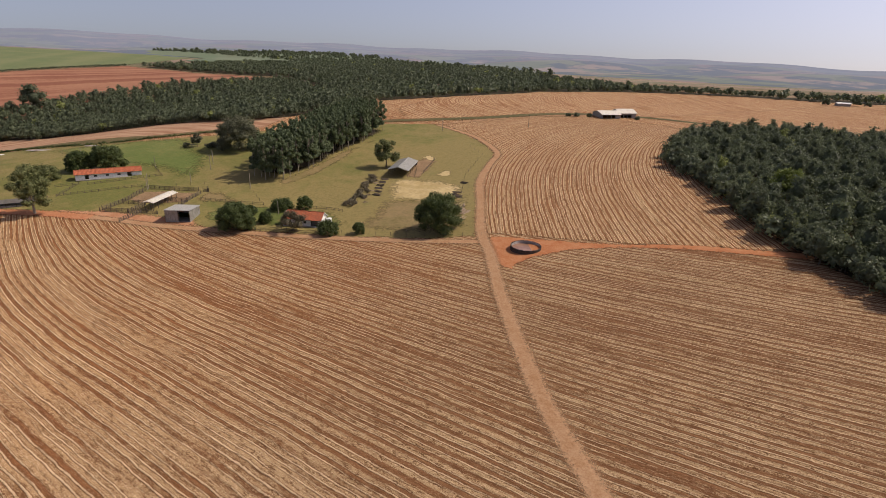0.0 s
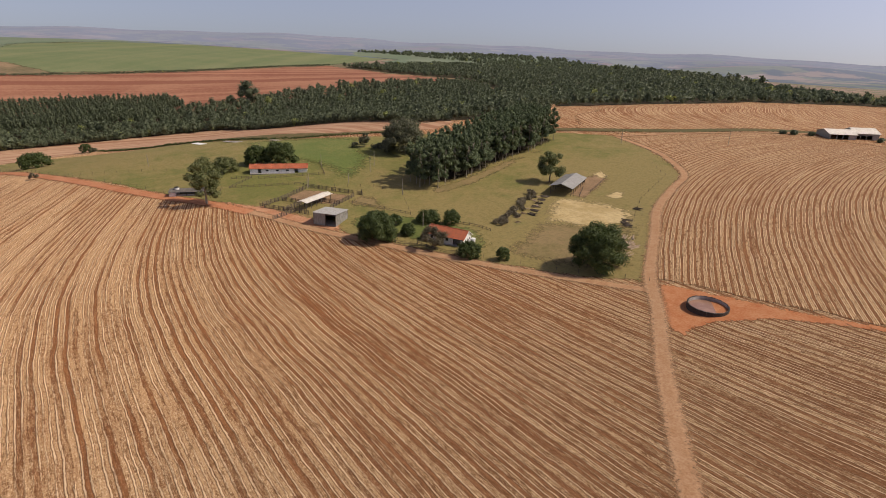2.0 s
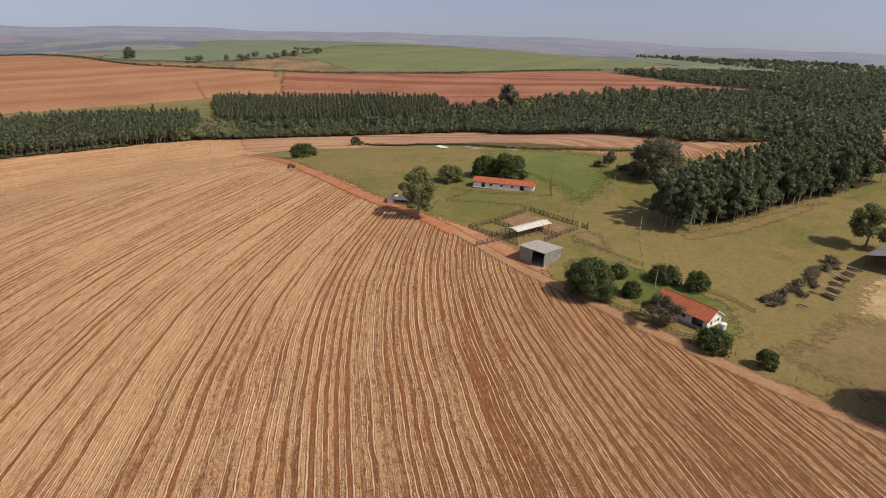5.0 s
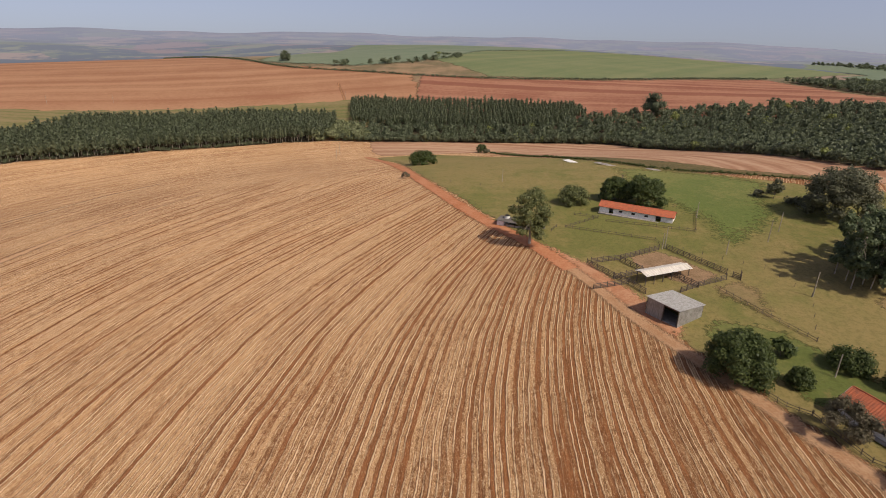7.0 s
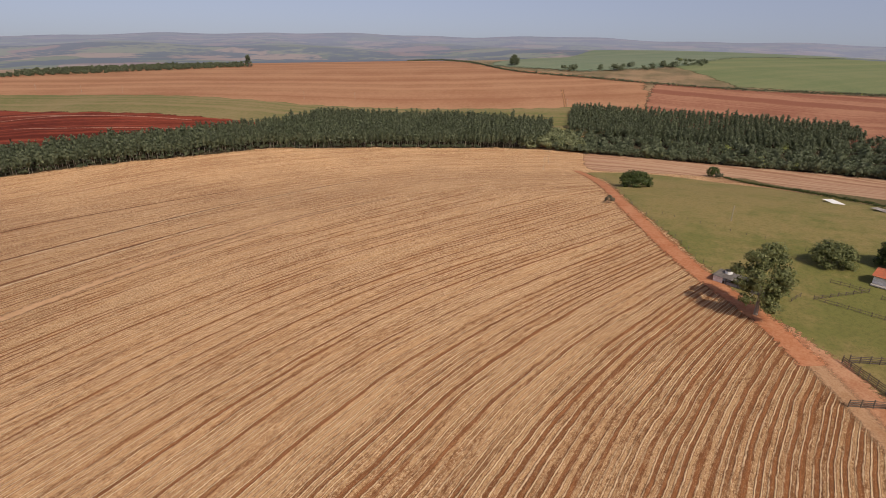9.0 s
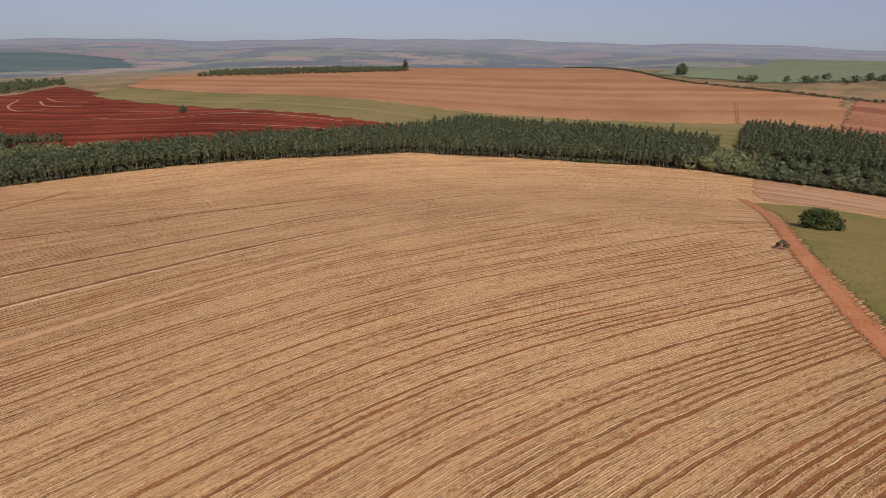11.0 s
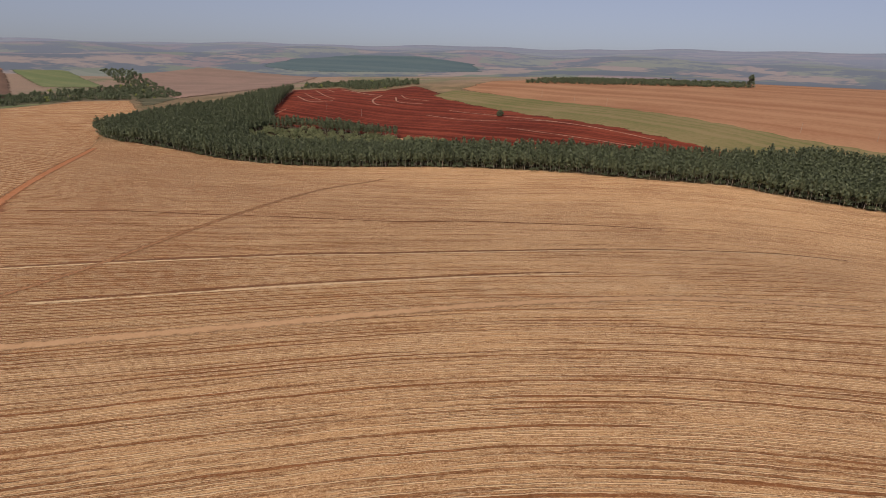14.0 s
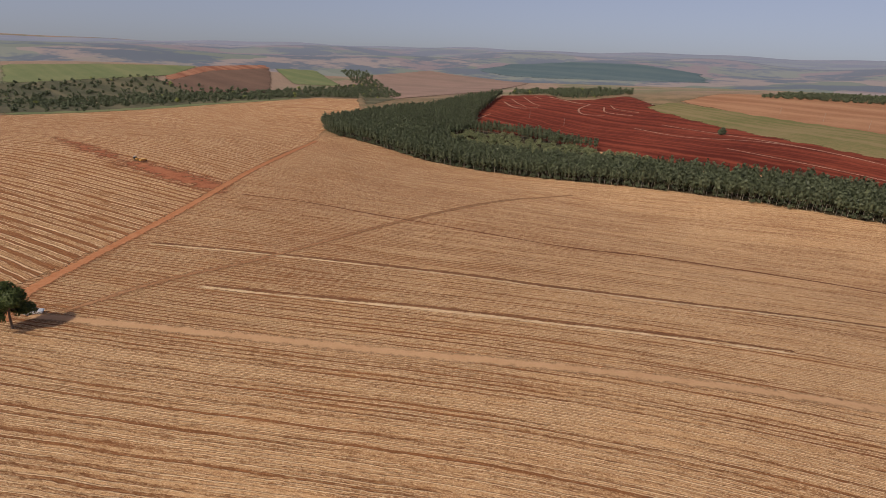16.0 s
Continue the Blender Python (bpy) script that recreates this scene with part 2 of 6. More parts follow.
M_PALELINE = earth("bleached_straw", (0.50, 0.33, 0.18), (0.66, 0.47, 0.28), 0.3, True, 0.0, 2.6, 0.6, 0.35)
M_BROKEN = earth("broken_soil", (0.14, 0.06, 0.03), (0.24, 0.11, 0.05), 0.3, True, 0.0, 2.4, 0.4, 0.35)
M_DARKLINE = earth("terrace_soil", (0.14, 0.05, 0.025), (0.22, 0.09, 0.04), 0.3)
M_FAINT = earth("faint_track", (0.28, 0.128, 0.058), (0.36, 0.19, 0.095), 0.3, True, 0.0, 1.7, 1.1, 0.7)
M_REDSOUTH = earth("worn_red_track", (0.33, 0.116, 0.046), (0.42, 0.195, 0.092), 0.2, True, 0.3, 1.1, 0.8, 0.7)
M_FARSTUB = ploughed("distant_stubble", (0.27, 0.135, 0.075), (0.41, 0.25, 0.15), 7.0)
M_WORN = grass("worn_grass", (0.180, 0.138, 0.050), (0.255, 0.175, 0.080), (0.27, 0.150, 0.075), True, 2.0)
M_GRASS = grass("pasture_grass", (0.150, 0.142, 0.038), (0.242, 0.180, 0.066), (0.32, 0.205, 0.095))
M_LAWN = grass("yard_grass", (0.110, 0.126, 0.030), (0.17, 0.160, 0.050), (0.30, 0.15, 0.07), True, 2.0)
M_DRY = grass("dry_straw_yard", (0.40, 0.285, 0.12), (0.54, 0.40, 0.20), (0.33, 0.21, 0.10), True, 2.0)
M_VERGE = grass("verge_grass", (0.10, 0.085, 0.03), (0.16, 0.11, 0.045), (0.20, 0.11, 0.05))
M_REDFIELD = ploughed("red_ploughed", (0.082, 0.015, 0.008), (0.192, 0.043, 0.022), 9.0)
M_PALESOIL = earth("pale_terrace_soil", (0.24, 0.10, 0.065), (0.36, 0.21, 0.145), 0.08, True, 0.0, 1.3)
M_LITTER_SHADE = earth("leaf_litter_and_shade", (0.030, 0.026, 0.014), (0.070, 0.052, 0.028), 0.25, True, 0.0, 1.2)
M_LUSH = grass("lush_grass", (0.118, 0.142, 0.034), (0.175, 0.170, 0.050), (0.26, 0.20, 0.085), True, 2.0)
M_ORANGE = ploughed("orange_stubble", (0.25, 0.116, 0.060), (0.335, 0.178, 0.096), 30.0)
M_BROWNFIELD = ploughed("brown_stubble", (0.20, 0.078, 0.046), (0.31, 0.15, 0.088), 24.0)
M_GREENSTRIP = ploughed("green_strip", (0.115, 0.115, 0.038), (0.21, 0.155, 0.075), 12.0)
# These two far colours have the haze of distance painted in.
M_FARGREEN = ploughed("haze_tinted_green", (0.125, 0.155, 0.095), (0.165, 0.180, 0.115), 120.0)
M_FARTEAL = ploughed("haze_tinted_wood", (0.075, 0.108, 0.118), (0.10, 0.13, 0.13), 90.0)
M_VALLEYSCRUB = ploughed("valley_scrub_floor", (0.060, 0.062, 0.036), (0.13, 0.11, 0.065), 40.0)
M_VALLEYBROWN = ploughed("valley_brown", (0.112, 0.068, 0.048), (0.150, 0.090, 0.062), 60.0)
M_VALLEYTAN = ploughed("valley_tan", (0.19, 0.130, 0.100), (0.27, 0.175, 0.135), 160.0)
M_CANE = ploughed("green_field", (0.120, 0.142, 0.062), (0.168, 0.172, 0.080), 60.0)
M_LEAF_FOREST = foliage("forest_leaves", (0.072, 0.083, 0.046), (0.172, 0.192, 0.100), (0.25, 0.27, 0.08))
M_LEAF_BRIGHT = foliage("bright_leaves", (0.10, 0.13, 0.025), (0.27, 0.30, 0.075))
M_LEAF_PLANT = foliage("plantation_leaves", (0.052, 0.062, 0.036), (0.175, 0.192, 0.098))
M_LEAF_EUCA = foliage("eucalyptus_leaves", (0.074, 0.084, 0.030), (0.260, 0.268, 0.100))
M_LEAF_GROVE = foliage("grove_leaves", (0.058, 0.076, 0.034), (0.190, 0.225, 0.108))
M_LEAF_DRY = foliage("dry_leaves", (0.125, 0.100, 0.060), (0.300, 0.245, 0.150))
M_LEAF_TWIG = foliage("twiggy_leaves", (0.075, 0.064, 0.036), (0.215, 0.180, 0.105))
M_LEAF_SCRUB = foliage("scrub_leaves", (0.095, 0.108, 0.046), (0.285, 0.290, 0.140))
M_LEAF_MANGO = foliage("mango_leaves", (0.034, 0.050, 0.016), (0.135, 0.162, 0.045))
M_LEAF_GREY = foliage("grey_leaves", (0.078, 0.080, 0.044), (0.215, 0.208, 0.120))
M_BARK = bark("bark", (0.10, 0.075, 0.055), (0.24, 0.19, 0.15))
M_PALEBARK = bark("pale_bark", (0.20, 0.16, 0.12), (0.42, 0.36, 0.28))
M_WHITE = painted("white_plaster", (0.80, 0.78, 0.74), (0.62, 0.55, 0.48), 0.8)
M_TILE = painted("clay_tiles", (0.45, 0.125, 0.055), (0.29, 0.10, 0.055), 0.85, 1.2)
M_SHEDROOF = painted("dark_old_roof", (0.095, 0.080, 0.068), (0.175, 0.150, 0.125), 0.7, 0.8, 0.1, (3, 0.6, 1))
M_ZINC = painted("zinc_sheet", (0.37, 0.35, 0.315), (0.20, 0.18, 0.155), 0.5, 1.1, 0.3, (3, 0.6, 0.5))
M_ZINC_PALE = painted("pale_zinc", (0.72, 0.66, 0.56), (0.50, 0.42, 0.33), 0.55, 0.7, 0.1, (3, 0.6, 1))
M_WOOD = painted("weathered_wood", (0.075, 0.055, 0.040), (0.17, 0.13, 0.095), 0.9, 3.0, 0.0, (6, 6, 1))
# Near black: a dark tank lid, and painted shade of interiors.
M_DARK = painted("dark_lid_and_shade", (0.02, 0.018, 0.016), (0.035, 0.03, 0.025), 0.9)
M_CONC = painted("concrete", (0.34, 0.31, 0.27), (0.24, 0.20, 0.17), 0.9, 1.0)



def far_country():
    s = Shade("far_country", 1.0, spec=0.0)
    warp = s.nt.nodes.new("ShaderNodeVectorMath")
    warp.operation = "ADD"
    s.put(warp, 0, s.pos)
    wn = s.nt.nodes.new("ShaderNodeTexNoise")
    s.put(wn, "Vector", s.pos)
    s.put(wn, "Scale", 0.004)
    wv = s.nt.nodes.new("ShaderNodeVectorMath")
    wv.operation = "SCALE"
    s.put(wv, 0, wn.outputs["Color"])
    s.put(wv, "Scale", 240.0)
    s.put(warp, 1, wv.outputs[0])
    cell = s.nt.nodes.new("ShaderNodeTexVoronoi")
    s.put(cell, "Vector", s.scaled(warp.outputs[0], (1, 1, 0)))
    s.put(cell, "Scale", 0.0042)
    sep = s.nt.nodes.new("ShaderNodeSeparateColor")
    s.put(sep, 0, cell.outputs["Color"])
    pick = sep.outputs[0]
    c = s.mix(s.ramp(pick, 0.25, 0.27), (0.15, 0.17, 0.09), (0.30, 0.22, 0.16))
    c = s.mix(s.ramp(pick, 0.50, 0.52), c, (0.24, 0.16, 0.13))
    c = s.mix(s.ramp(pick, 0.70, 0.72), c, (0.19, 0.20, 0.12))
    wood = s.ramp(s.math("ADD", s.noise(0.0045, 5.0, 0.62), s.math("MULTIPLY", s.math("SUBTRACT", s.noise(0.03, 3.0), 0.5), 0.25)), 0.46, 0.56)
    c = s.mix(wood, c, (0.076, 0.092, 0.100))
    # Haze is mixed into the base colour, more of it farther off.
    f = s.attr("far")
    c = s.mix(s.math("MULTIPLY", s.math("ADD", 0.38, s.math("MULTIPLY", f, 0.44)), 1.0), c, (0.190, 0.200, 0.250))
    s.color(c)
    # Faint blue glow added as haze light; nothing out there shines.
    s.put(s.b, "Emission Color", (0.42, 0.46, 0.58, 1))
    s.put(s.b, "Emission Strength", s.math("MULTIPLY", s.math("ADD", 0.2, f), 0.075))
    return s.m


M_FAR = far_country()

# ---- terrain ----
COARSE_X = np.linspace(-1300, 900, 5)
COARSE_Y = np.linspace(-1300, 900, 5)
FINE_X = np.linspace(-480, 160, 5)
FINE_Y = np.linspace(-380, 420, 6)
# swell and dip of the land at the crossings of a wide and a narrow lattice, column by column
COARSE = (12.2, -40, 19.6, 7.7, -3.7, -25, 34.3, 52.8, -1.8, 20, -25.5, 58.2, -150.4, 26.2, -1.9, -35.2, -25.4, 66.1, 26, 18.2, 65.5, -68.3, 35.4, -35.4, 30.9)
FINE = (10.5, 1.7, 2, -13.5, -1, 0.1, 21.7, -18.2, 22.8, 30.8, 17, 5.7, -18.9, 39.6, 14.9, -1.2, 3, 16.7, 22.4, -2.9, 10.5, 20.2, 13.7, -5.3, 4.9, 6.1, 10.8, 3.6, 6, 3.2)
# height of the far skyline by compass turn, in degrees from the y axis to the left
SKYLINE = ((-60, -30), (-7, -49), (25, -32), (45, -22), (58, 2), (70, 26), (82, 16), (103, 20), (118, 6), (130, 12), (145, -30), (160, -46), (183, -66), (222, -62), (300, -30))


def bumps(x, y, xs, ys, size, table):
    z = np.zeros_like(x)
    k = 0
    for cx in xs:
        for cy in ys:
            z += table[k] * np.exp(-((x - cx) ** 2 + (y - cy) ** 2) / (2 * size * size))
            k += 1
    return z


def step(a, b, v):
    t = np.clip((v - a) / (b - a), 0, 1)
    return t * t * (3 - 2 * t)


def rolling(x, y):
    return (np.sin(x / 310 + 1.3) * np.cos(y / 270 + 0.4) + 0.9 * np.sin(x / 145 - y / 190 + 2.0) + 0.5 * np.cos(x / 620 + y / 480)) * 9 + 16 * (np.abs(np.sin(x / 300 + y / 640 + 0.7)) - 0.5) * step(1900, 2600, np.hypot(x, y))


def heights(x, y):
    x, y = np.asarray(x, float), np.asarray(y, float)
    z = -30 + bumps(x, y, COARSE_X, COARSE_Y, 470.0, COARSE) + bumps(x, y, FINE_X, FINE_Y, 135.0, FINE)
    z = z + 22 * np.exp(-((x + 1650) ** 2 / (2 * 350.0 ** 2) + (y - 520) ** 2 / (2 * 420.0 ** 2)))
    z = z + 30 * np.exp(-((x + 2080) ** 2 / (2 * 340.0 ** 2) + (y + 120) ** 2 / (2 * 620.0 ** 2)))
    r = np.hypot(x + 100, y)
    z = z + step(1400, 2400, r) * (rolling(x, y) - 8)
    turn = np.degrees(np.arctan2(-x - 75, y - 30))
    turn = np.where(turn < -60, turn + 360, turn)
    top = np.interp(turn, [a for a, _ in SKYLINE], [h for _, h in SKYLINE])
    top = top + 7 * np.sin(turn / 3.1) + 4 * np.sin(turn / 1.3 + 1)
    return z + step(2600, 4500, r) * (top - z)


def hz(x, y):
    return float(heights(x, y))


def series(x, y, n, cx, cy, size, table):
    x, y = (np.asarray(x, float) - cx) / size, (np.asarray(y, float) - cy) / size
    u, k = 0 * x, 0
    for i in range(n + 1):
        for j in range(n + 1 - i):
            if i + j:
                u = u + table[k] * x ** i * y ** j
                k += 1
    return u


ROW_A = (-0.4, -0.7, -9.2, -4.7, -5.1, -10.0, -3.3, -13.9, 1.1, 12.7, 33.4, -15.7, -2.1, -4.7, -17.4, 2.1, 17.7, -5.8, -7.3, -6.4, -23.0, -2.2, -26.0, -9.8, -38.3, -33.2, -21.0, -0.2, -41.7, -22.8, 12.9, -36.3, -14.9, -12.2, -18.8, -16.6, 0.2, -55.1, -22.4, 0.5, -6.5, -5.3, -25.0, 3.9, -0.0, -5.9, -44.0, -22.4, -5.2, -16.3, 14.4, -8.8, -28.1, -38.5, -16.7, -36.0, -21.3, 5.8, 2.5, -7.1, 0.7, -1.0, -0.2, 11.4, -37.1, -6.7, -8.3, -1.0, -9.2, -2.8, -14.9, -21.1, -7.8, -30.3, -10.5, 2.5, 5.9, 2.3, 6.2, 0.4, 6.7, 6.9, -21.6)
ROW_C = (-29.23, 13, -0.55, -86.61, -11.64, -18.28, -2.13, -12.17, 0.86)
ROW_D = (-205.53, -5.96, -130.24, 29.06, 61.65)


def rows_a(x, y):
    x, y = np.asarray(x, float), np.asarray(y, float)
    xc, yc = np.clip(x, -540, 60), np.clip(y, -350, 170)
    u = ROW_A[0] * xc + ROW_A[1] * yc + bumps(xc, yc, np.linspace(-560, 60, 9), np.linspace(-400, 180, 9), 80, ROW_A[2:])
    return u - 0.45 * (x - xc) - 0.75 * (y - yc)


def rows_c(x, y):
    return series(x, y, 3, -60, 230, 100, ROW_C)


def rows_d(x, y):
    x, y = np.asarray(x, float), np.asarray(y, float)
    return series(x, y, 2, 50, -400, 250, ROW_D) + 20 * np.sin(x / 42 + y / 90) * step(-520, -760, y)


def straw_cover(x, y):
    """How thick the straw lies: thin towards the farm, thick in the west and south."""
    x, y = np.asarray(x, float), np.asarray(y, float)
    return step(125, -20, y + 0.35 * np.maximum(x + 130, 0.4 * (x + 130))) * (1 - 0.75 * step(-260, -60, x) * step(-30, -120, y))


def mesh_from(name, verts, faces):
    """A mesh from arrays: verts n x 3, faces m x 3 or m x 4."""
    me = bpy.data.meshes.new(name)
    verts, faces = np.asarray(verts, np.float32), np.asarray(faces, np.int32)
    k = faces.shape[1]
    me.vertices.add(len(verts))
    me.vertices.foreach_set("co", verts.ravel())
    me.loops.add(faces.size)
    me.loops.foreach_set("vertex_index", faces.ravel())
    me.polygons.add(len(faces))
    me.polygons.foreach_set("loop_start", np.arange(len(faces), dtype=np.int32) * k)
    me.update(calc_edges=True)
    me.validate()
    return me


def set_attr(me, name, values):
    a = me.attributes.new(name, "FLOAT", "POINT")
    a.data.foreach_set("value", np.asarray(values, np.float32))


def smooth(me):
    me.polygons.foreach_set("use_smooth", np.ones(len(me.polygons), bool))


def axis(lo, hi, cell, far, grow):
    mid = list(np.arange(lo, hi + 0.1, cell))
    a, d = mid[-1], cell
    while a < far:
        d *= grow
        a += d
        mid.append(a)
    a, d = mid[0], cell
    while a > -far:
        d *= grow
        a -= d
        mid.insert(0, a)
    return np.array(mid)


def make_ground():
    xs, ys = axis(-720, 240, 8, 4850, 1.055), axis(-760, 480, 8, 4850, 1.055)
    gx, gy = np.meshgrid(xs, ys, indexing="ij")
    x, y = gx.ravel(), gy.ravel()
    n = len(ys)
    i, j = np.meshgrid(np.arange(len(xs) - 1), np.arange(n - 1), indexing="ij")
    a = (i * n + j).ravel()
    me = mesh_from("ground", np.c_[x, y, heights(x, y) - 25 * step(1500, 1900, np.hypot(x + 100, y))], np.c_[a, a + n, a + n + 1, a + 1])
    set_attr(me, "row", rows_a(x, y))
    set_attr(me, "straw", straw_cover(x, y))
    set_attr(me, "worn", 0.85 * step(-120, -25, x) * step(-90, -20, y))
    set_attr(me, "fallow", step(480, 640, np.hypot(x + 150, y + 50)))
    set_attr(me, "remote", step(850, 1150, np.hypot(x + 100, y)))
    smooth(me)
    me.materials.append(M_FIELD)
    return tagged(new("ground", me), "harvested corn field with straw rows on red soil", "field", kind="structure")


def wobble(pts, every, amount, seed):
    """A closed outline, cut finely and made uneven."""
    rnd = random.Random(seed)
    out = []
    for (x0, y0), (x1, y1) in zip(pts, pts[1:] + pts[:1]):
        k = max(1, int(math.hypot(x1 - x0, y1 - y0) / every))
        for s in range(k):
            f = s / k
            out.append((x0 + (x1 - x0) * f + rnd.uniform(-amount, amount), y0 + (y1 - y0) * f + rnd.uniform(-amount, amount)))
    return out


def inside(x, y, poly):
    hit = np.zeros(x.shape, bool)
    for (x0, y0), (x1, y1) in zip(poly, poly[1:] + poly[:1]):
        c = (y0 > y) != (y1 > y)
        with np.errstate(divide="ignore", invalid="ignore"):
            hit ^= c & (x < (x1 - x0) * (y - y0) / (y1 - y0 + 1e-12) + x0)
    return hit


def gap_to(x, y, poly):
    """Distance of points to an outline."""
    best = np.full(x.shape, 1e9)
    for (x0, y0), (x1, y1) in zip(poly, poly[1:] + poly[:1]):
        dx, dy = x1 - x0, y1 - y0
        t = np.clip(((x - x0) * dx + (y - y0) * dy) / (dx * dx + dy * dy + 1e-9), 0, 1)
        best = np.minimum(best, np.hypot(x - x0 - t * dx, y - y0 - t * dy))
    return best


def zone(name, pts, cell, lift, material, label, rows=None, rag=1.0, category="field", worn=0.0):
    """A sheet of land laid on the ground inside an outline."""
    from mathutils.geometry import delaunay_2d_cdt
    ring = wobble(pts, cell, cell * 0.12, len(pts))
    bx, by = np.array([p[0] for p in ring]), np.array([p[1] for p in ring])
    gx, gy = np.meshgrid(np.arange(bx.min(), bx.max(), cell), np.arange(by.min(), by.max(), cell))
    gx, gy = gx.ravel(), gy.ravel()
    keep = inside(gx, gy, ring)
    gx, gy = gx[keep], gy[keep]
    far = gap_to(gx, gy, ring)
    gx, gy = gx[far > cell * 0.6], gy[far > cell * 0.6]
    vs = [Vector(p) for p in ring] + [Vector((a, b)) for a, b in zip(gx, gy)]
    m = len(ring)
    vo, _, fo, _, _, _ = delaunay_2d_cdt(vs, [(k, (k + 1) % m) for k in range(m)], [list(range(m))], 1, 1e-5)
    x, y = np.array([v.x for v in vo]), np.array([v.y for v in vo])
    tri = np.array([f for f in fo if len(f) == 3])
    rim = gap_to(x, y, ring)
    me = mesh_from(name, np.c_[x, y, heights(x, y) + np.where(rim < 0.05, min(lift, 0.12), lift)], tri)
    set_attr(me, "edge", np.clip(rim / (cell * rag), 0, 1))
    set_attr(me, "worn", worn + 0 * x)
    set_attr(me, "row", rows(x, y) if rows else y * 0.8 + x * 0.6)
    set_attr(me, "straw", np.maximum(step(-230, -120, x), 0.55 * step(-248, -300, x)) if category == "pasture" else 0.3 + 0 * x)
    smooth(me)
    me.materials.append(material)
    return tagged(new(name, me), label, category, kind="structure")


def curve_through(pts, every):
    """Points along a smooth line through pts."""
    p = [Vector((a[0], a[1])) for a in pts]
    p = [p[0] * 2 - p[1]] + p + [p[-1] * 2 - p[-2]]
    out = []
    for a, b, c, d in zip(p, p[1:], p[2:], p[3:]):
        k = max(1, int((c - b).length / every))
        for s in range(k):
            t = s / k
            out.append(0.5 * (2 * b + (c - a) * t + (2 * a - 5 * b + 4 * c - d) * t * t + (3 * b - a - 3 * c + d) * t ** 3))
    out.append(p[-2])
    return out


def ribbon(name, pts, width, lift, material, label, every=3.0, category="road", vary=0.05, seed=3):
    line = curve_through(pts, every)
    rnd = random.Random(seed)
    cols = 7
    x, y, e = [], [], []
    half = width / 2
    for k, p in enumerate(line):
        d = (line[min(k + 1, len(line) - 1)] - line[max(k - 1, 0)]).normalized()
        half = half * 0.7 + 0.3 * width / 2 * (1 + rnd.uniform(-vary, vary) * 2)
        for c in range(cols):
            s = c / (cols - 1) * 2 - 1
            x.append(p.x - d.y * s * half)
            y.append(p.y + d.x * s * half)
            e.append(1 - abs(s))
    a = np.array([k * cols + c for k in range(len(line) - 1) for c in range(cols - 1)])
    me = mesh_from(name, np.c_[x, y, heights(x, y) + lift], np.c_[a, a + 1, a + cols + 1, a + cols])
    set_attr(me, "edge", e)
    smooth(me)
    me.materials.append(material)
    return tagged(new(name, me), label, category, kind="structure")


make_ground()


def make_backdrop():
    """The far country, from 1.5 km to the skyline, painted grey-blue with distance haze."""
    rs = 1480 * (4830 / 1480) ** np.linspace(0, 1, 90)
    ts = np.linspace(0, 2 * math.pi, 361)[:-1]
    r, t = np.meshgrid(rs, ts, indexing="ij")
    x, y = (-100 + r * np.cos(t)).ravel(), (r * np.sin(t)).ravel()
    n = len(ts)
    i, j = np.meshgrid(np.arange(len(rs) - 1), np.arange(n), indexing="ij")
    a, b = (i * n + j).ravel(), (i * n + (j + 1) % n).ravel()
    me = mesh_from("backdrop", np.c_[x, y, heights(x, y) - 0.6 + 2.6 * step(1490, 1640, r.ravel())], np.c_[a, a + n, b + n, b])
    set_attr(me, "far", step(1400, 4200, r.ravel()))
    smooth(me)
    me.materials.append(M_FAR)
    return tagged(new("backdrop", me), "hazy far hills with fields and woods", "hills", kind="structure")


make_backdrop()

# ---- land: outlines in plan ----
PASTURE = [(-73, 141), (-95, 129.5), (-107, 124.5), (-125, 117), (-149, 108), (-166, 101.5), (-188, 94), (-210, 83), (-235, 68.5), (-270, 53.5), (-302, 40.5), (-353, 27.5),
           (-407, 15), (-456, -4), (-480, 30), (-470, 60), (-430, 100), (-351, 130), (-300, 165), (-280, 190), (-255, 232), (-222, 275), (-190, 295), (-156, 278), (-136, 262.5),
           (-122, 247), (-116, 228), (-106, 200), (-91, 173), (-77, 147)]
FIELD_C = [(-78, 144), (-93.5, 173), (-108.5, 200), (-118.5, 228), (-125, 246), (-139, 262), (-156, 276), (-190, 298), (-174, 335), (-132, 377), (-69, 387), (-36, 346), (-34, 262),
           (-8, 218), (8, 182), (18, 166), (-35, 152)]
FIELD_D = [(-30, -105), (-27, -187), (-8, -304), (6, -508), (25, -640), (20, -800), (60, -960), (140, -985), (270, -850), (400, -600), (420, -300), (300, -150), (20, -90)]
RED_FIELD = [(-126, -648), (-136, -722), (-150, -790), (-168, -890), (-186, -968), (-268, -945), (-284, -850), (-318, -846), (-384, -888), (-392, -735), (-438, -500), (-500, -370), (-575, -215), (-525, -210), (-400, -340), (-330, -400), (-260, -500), (-200, -590)]
GREEN_STRIP = [(-363, -740), (-421, -790), (-500, -560), (-575, -330), (-650, -180), (-705, -60), (-700, 40), (-600, -20), (-560, -150), (-483, -315), (-417, -476)]
ORANGE = [(-420, -785), (-520, -900), (-760, -850), (-992, -755), (-1150, -520), (-1010, -330), (-910, -200), (-870, 0), (-640, 20), (-600, -180), (-530, -330), (-470, -560)]
BROWN = [(-870, 0), (-845, 93), (-852, 260), (-908, 505), (-870, 512), (-765, 534), (-655, 588), (-600, 440), (-600, 250), (-640, 60), (-690, 0)]
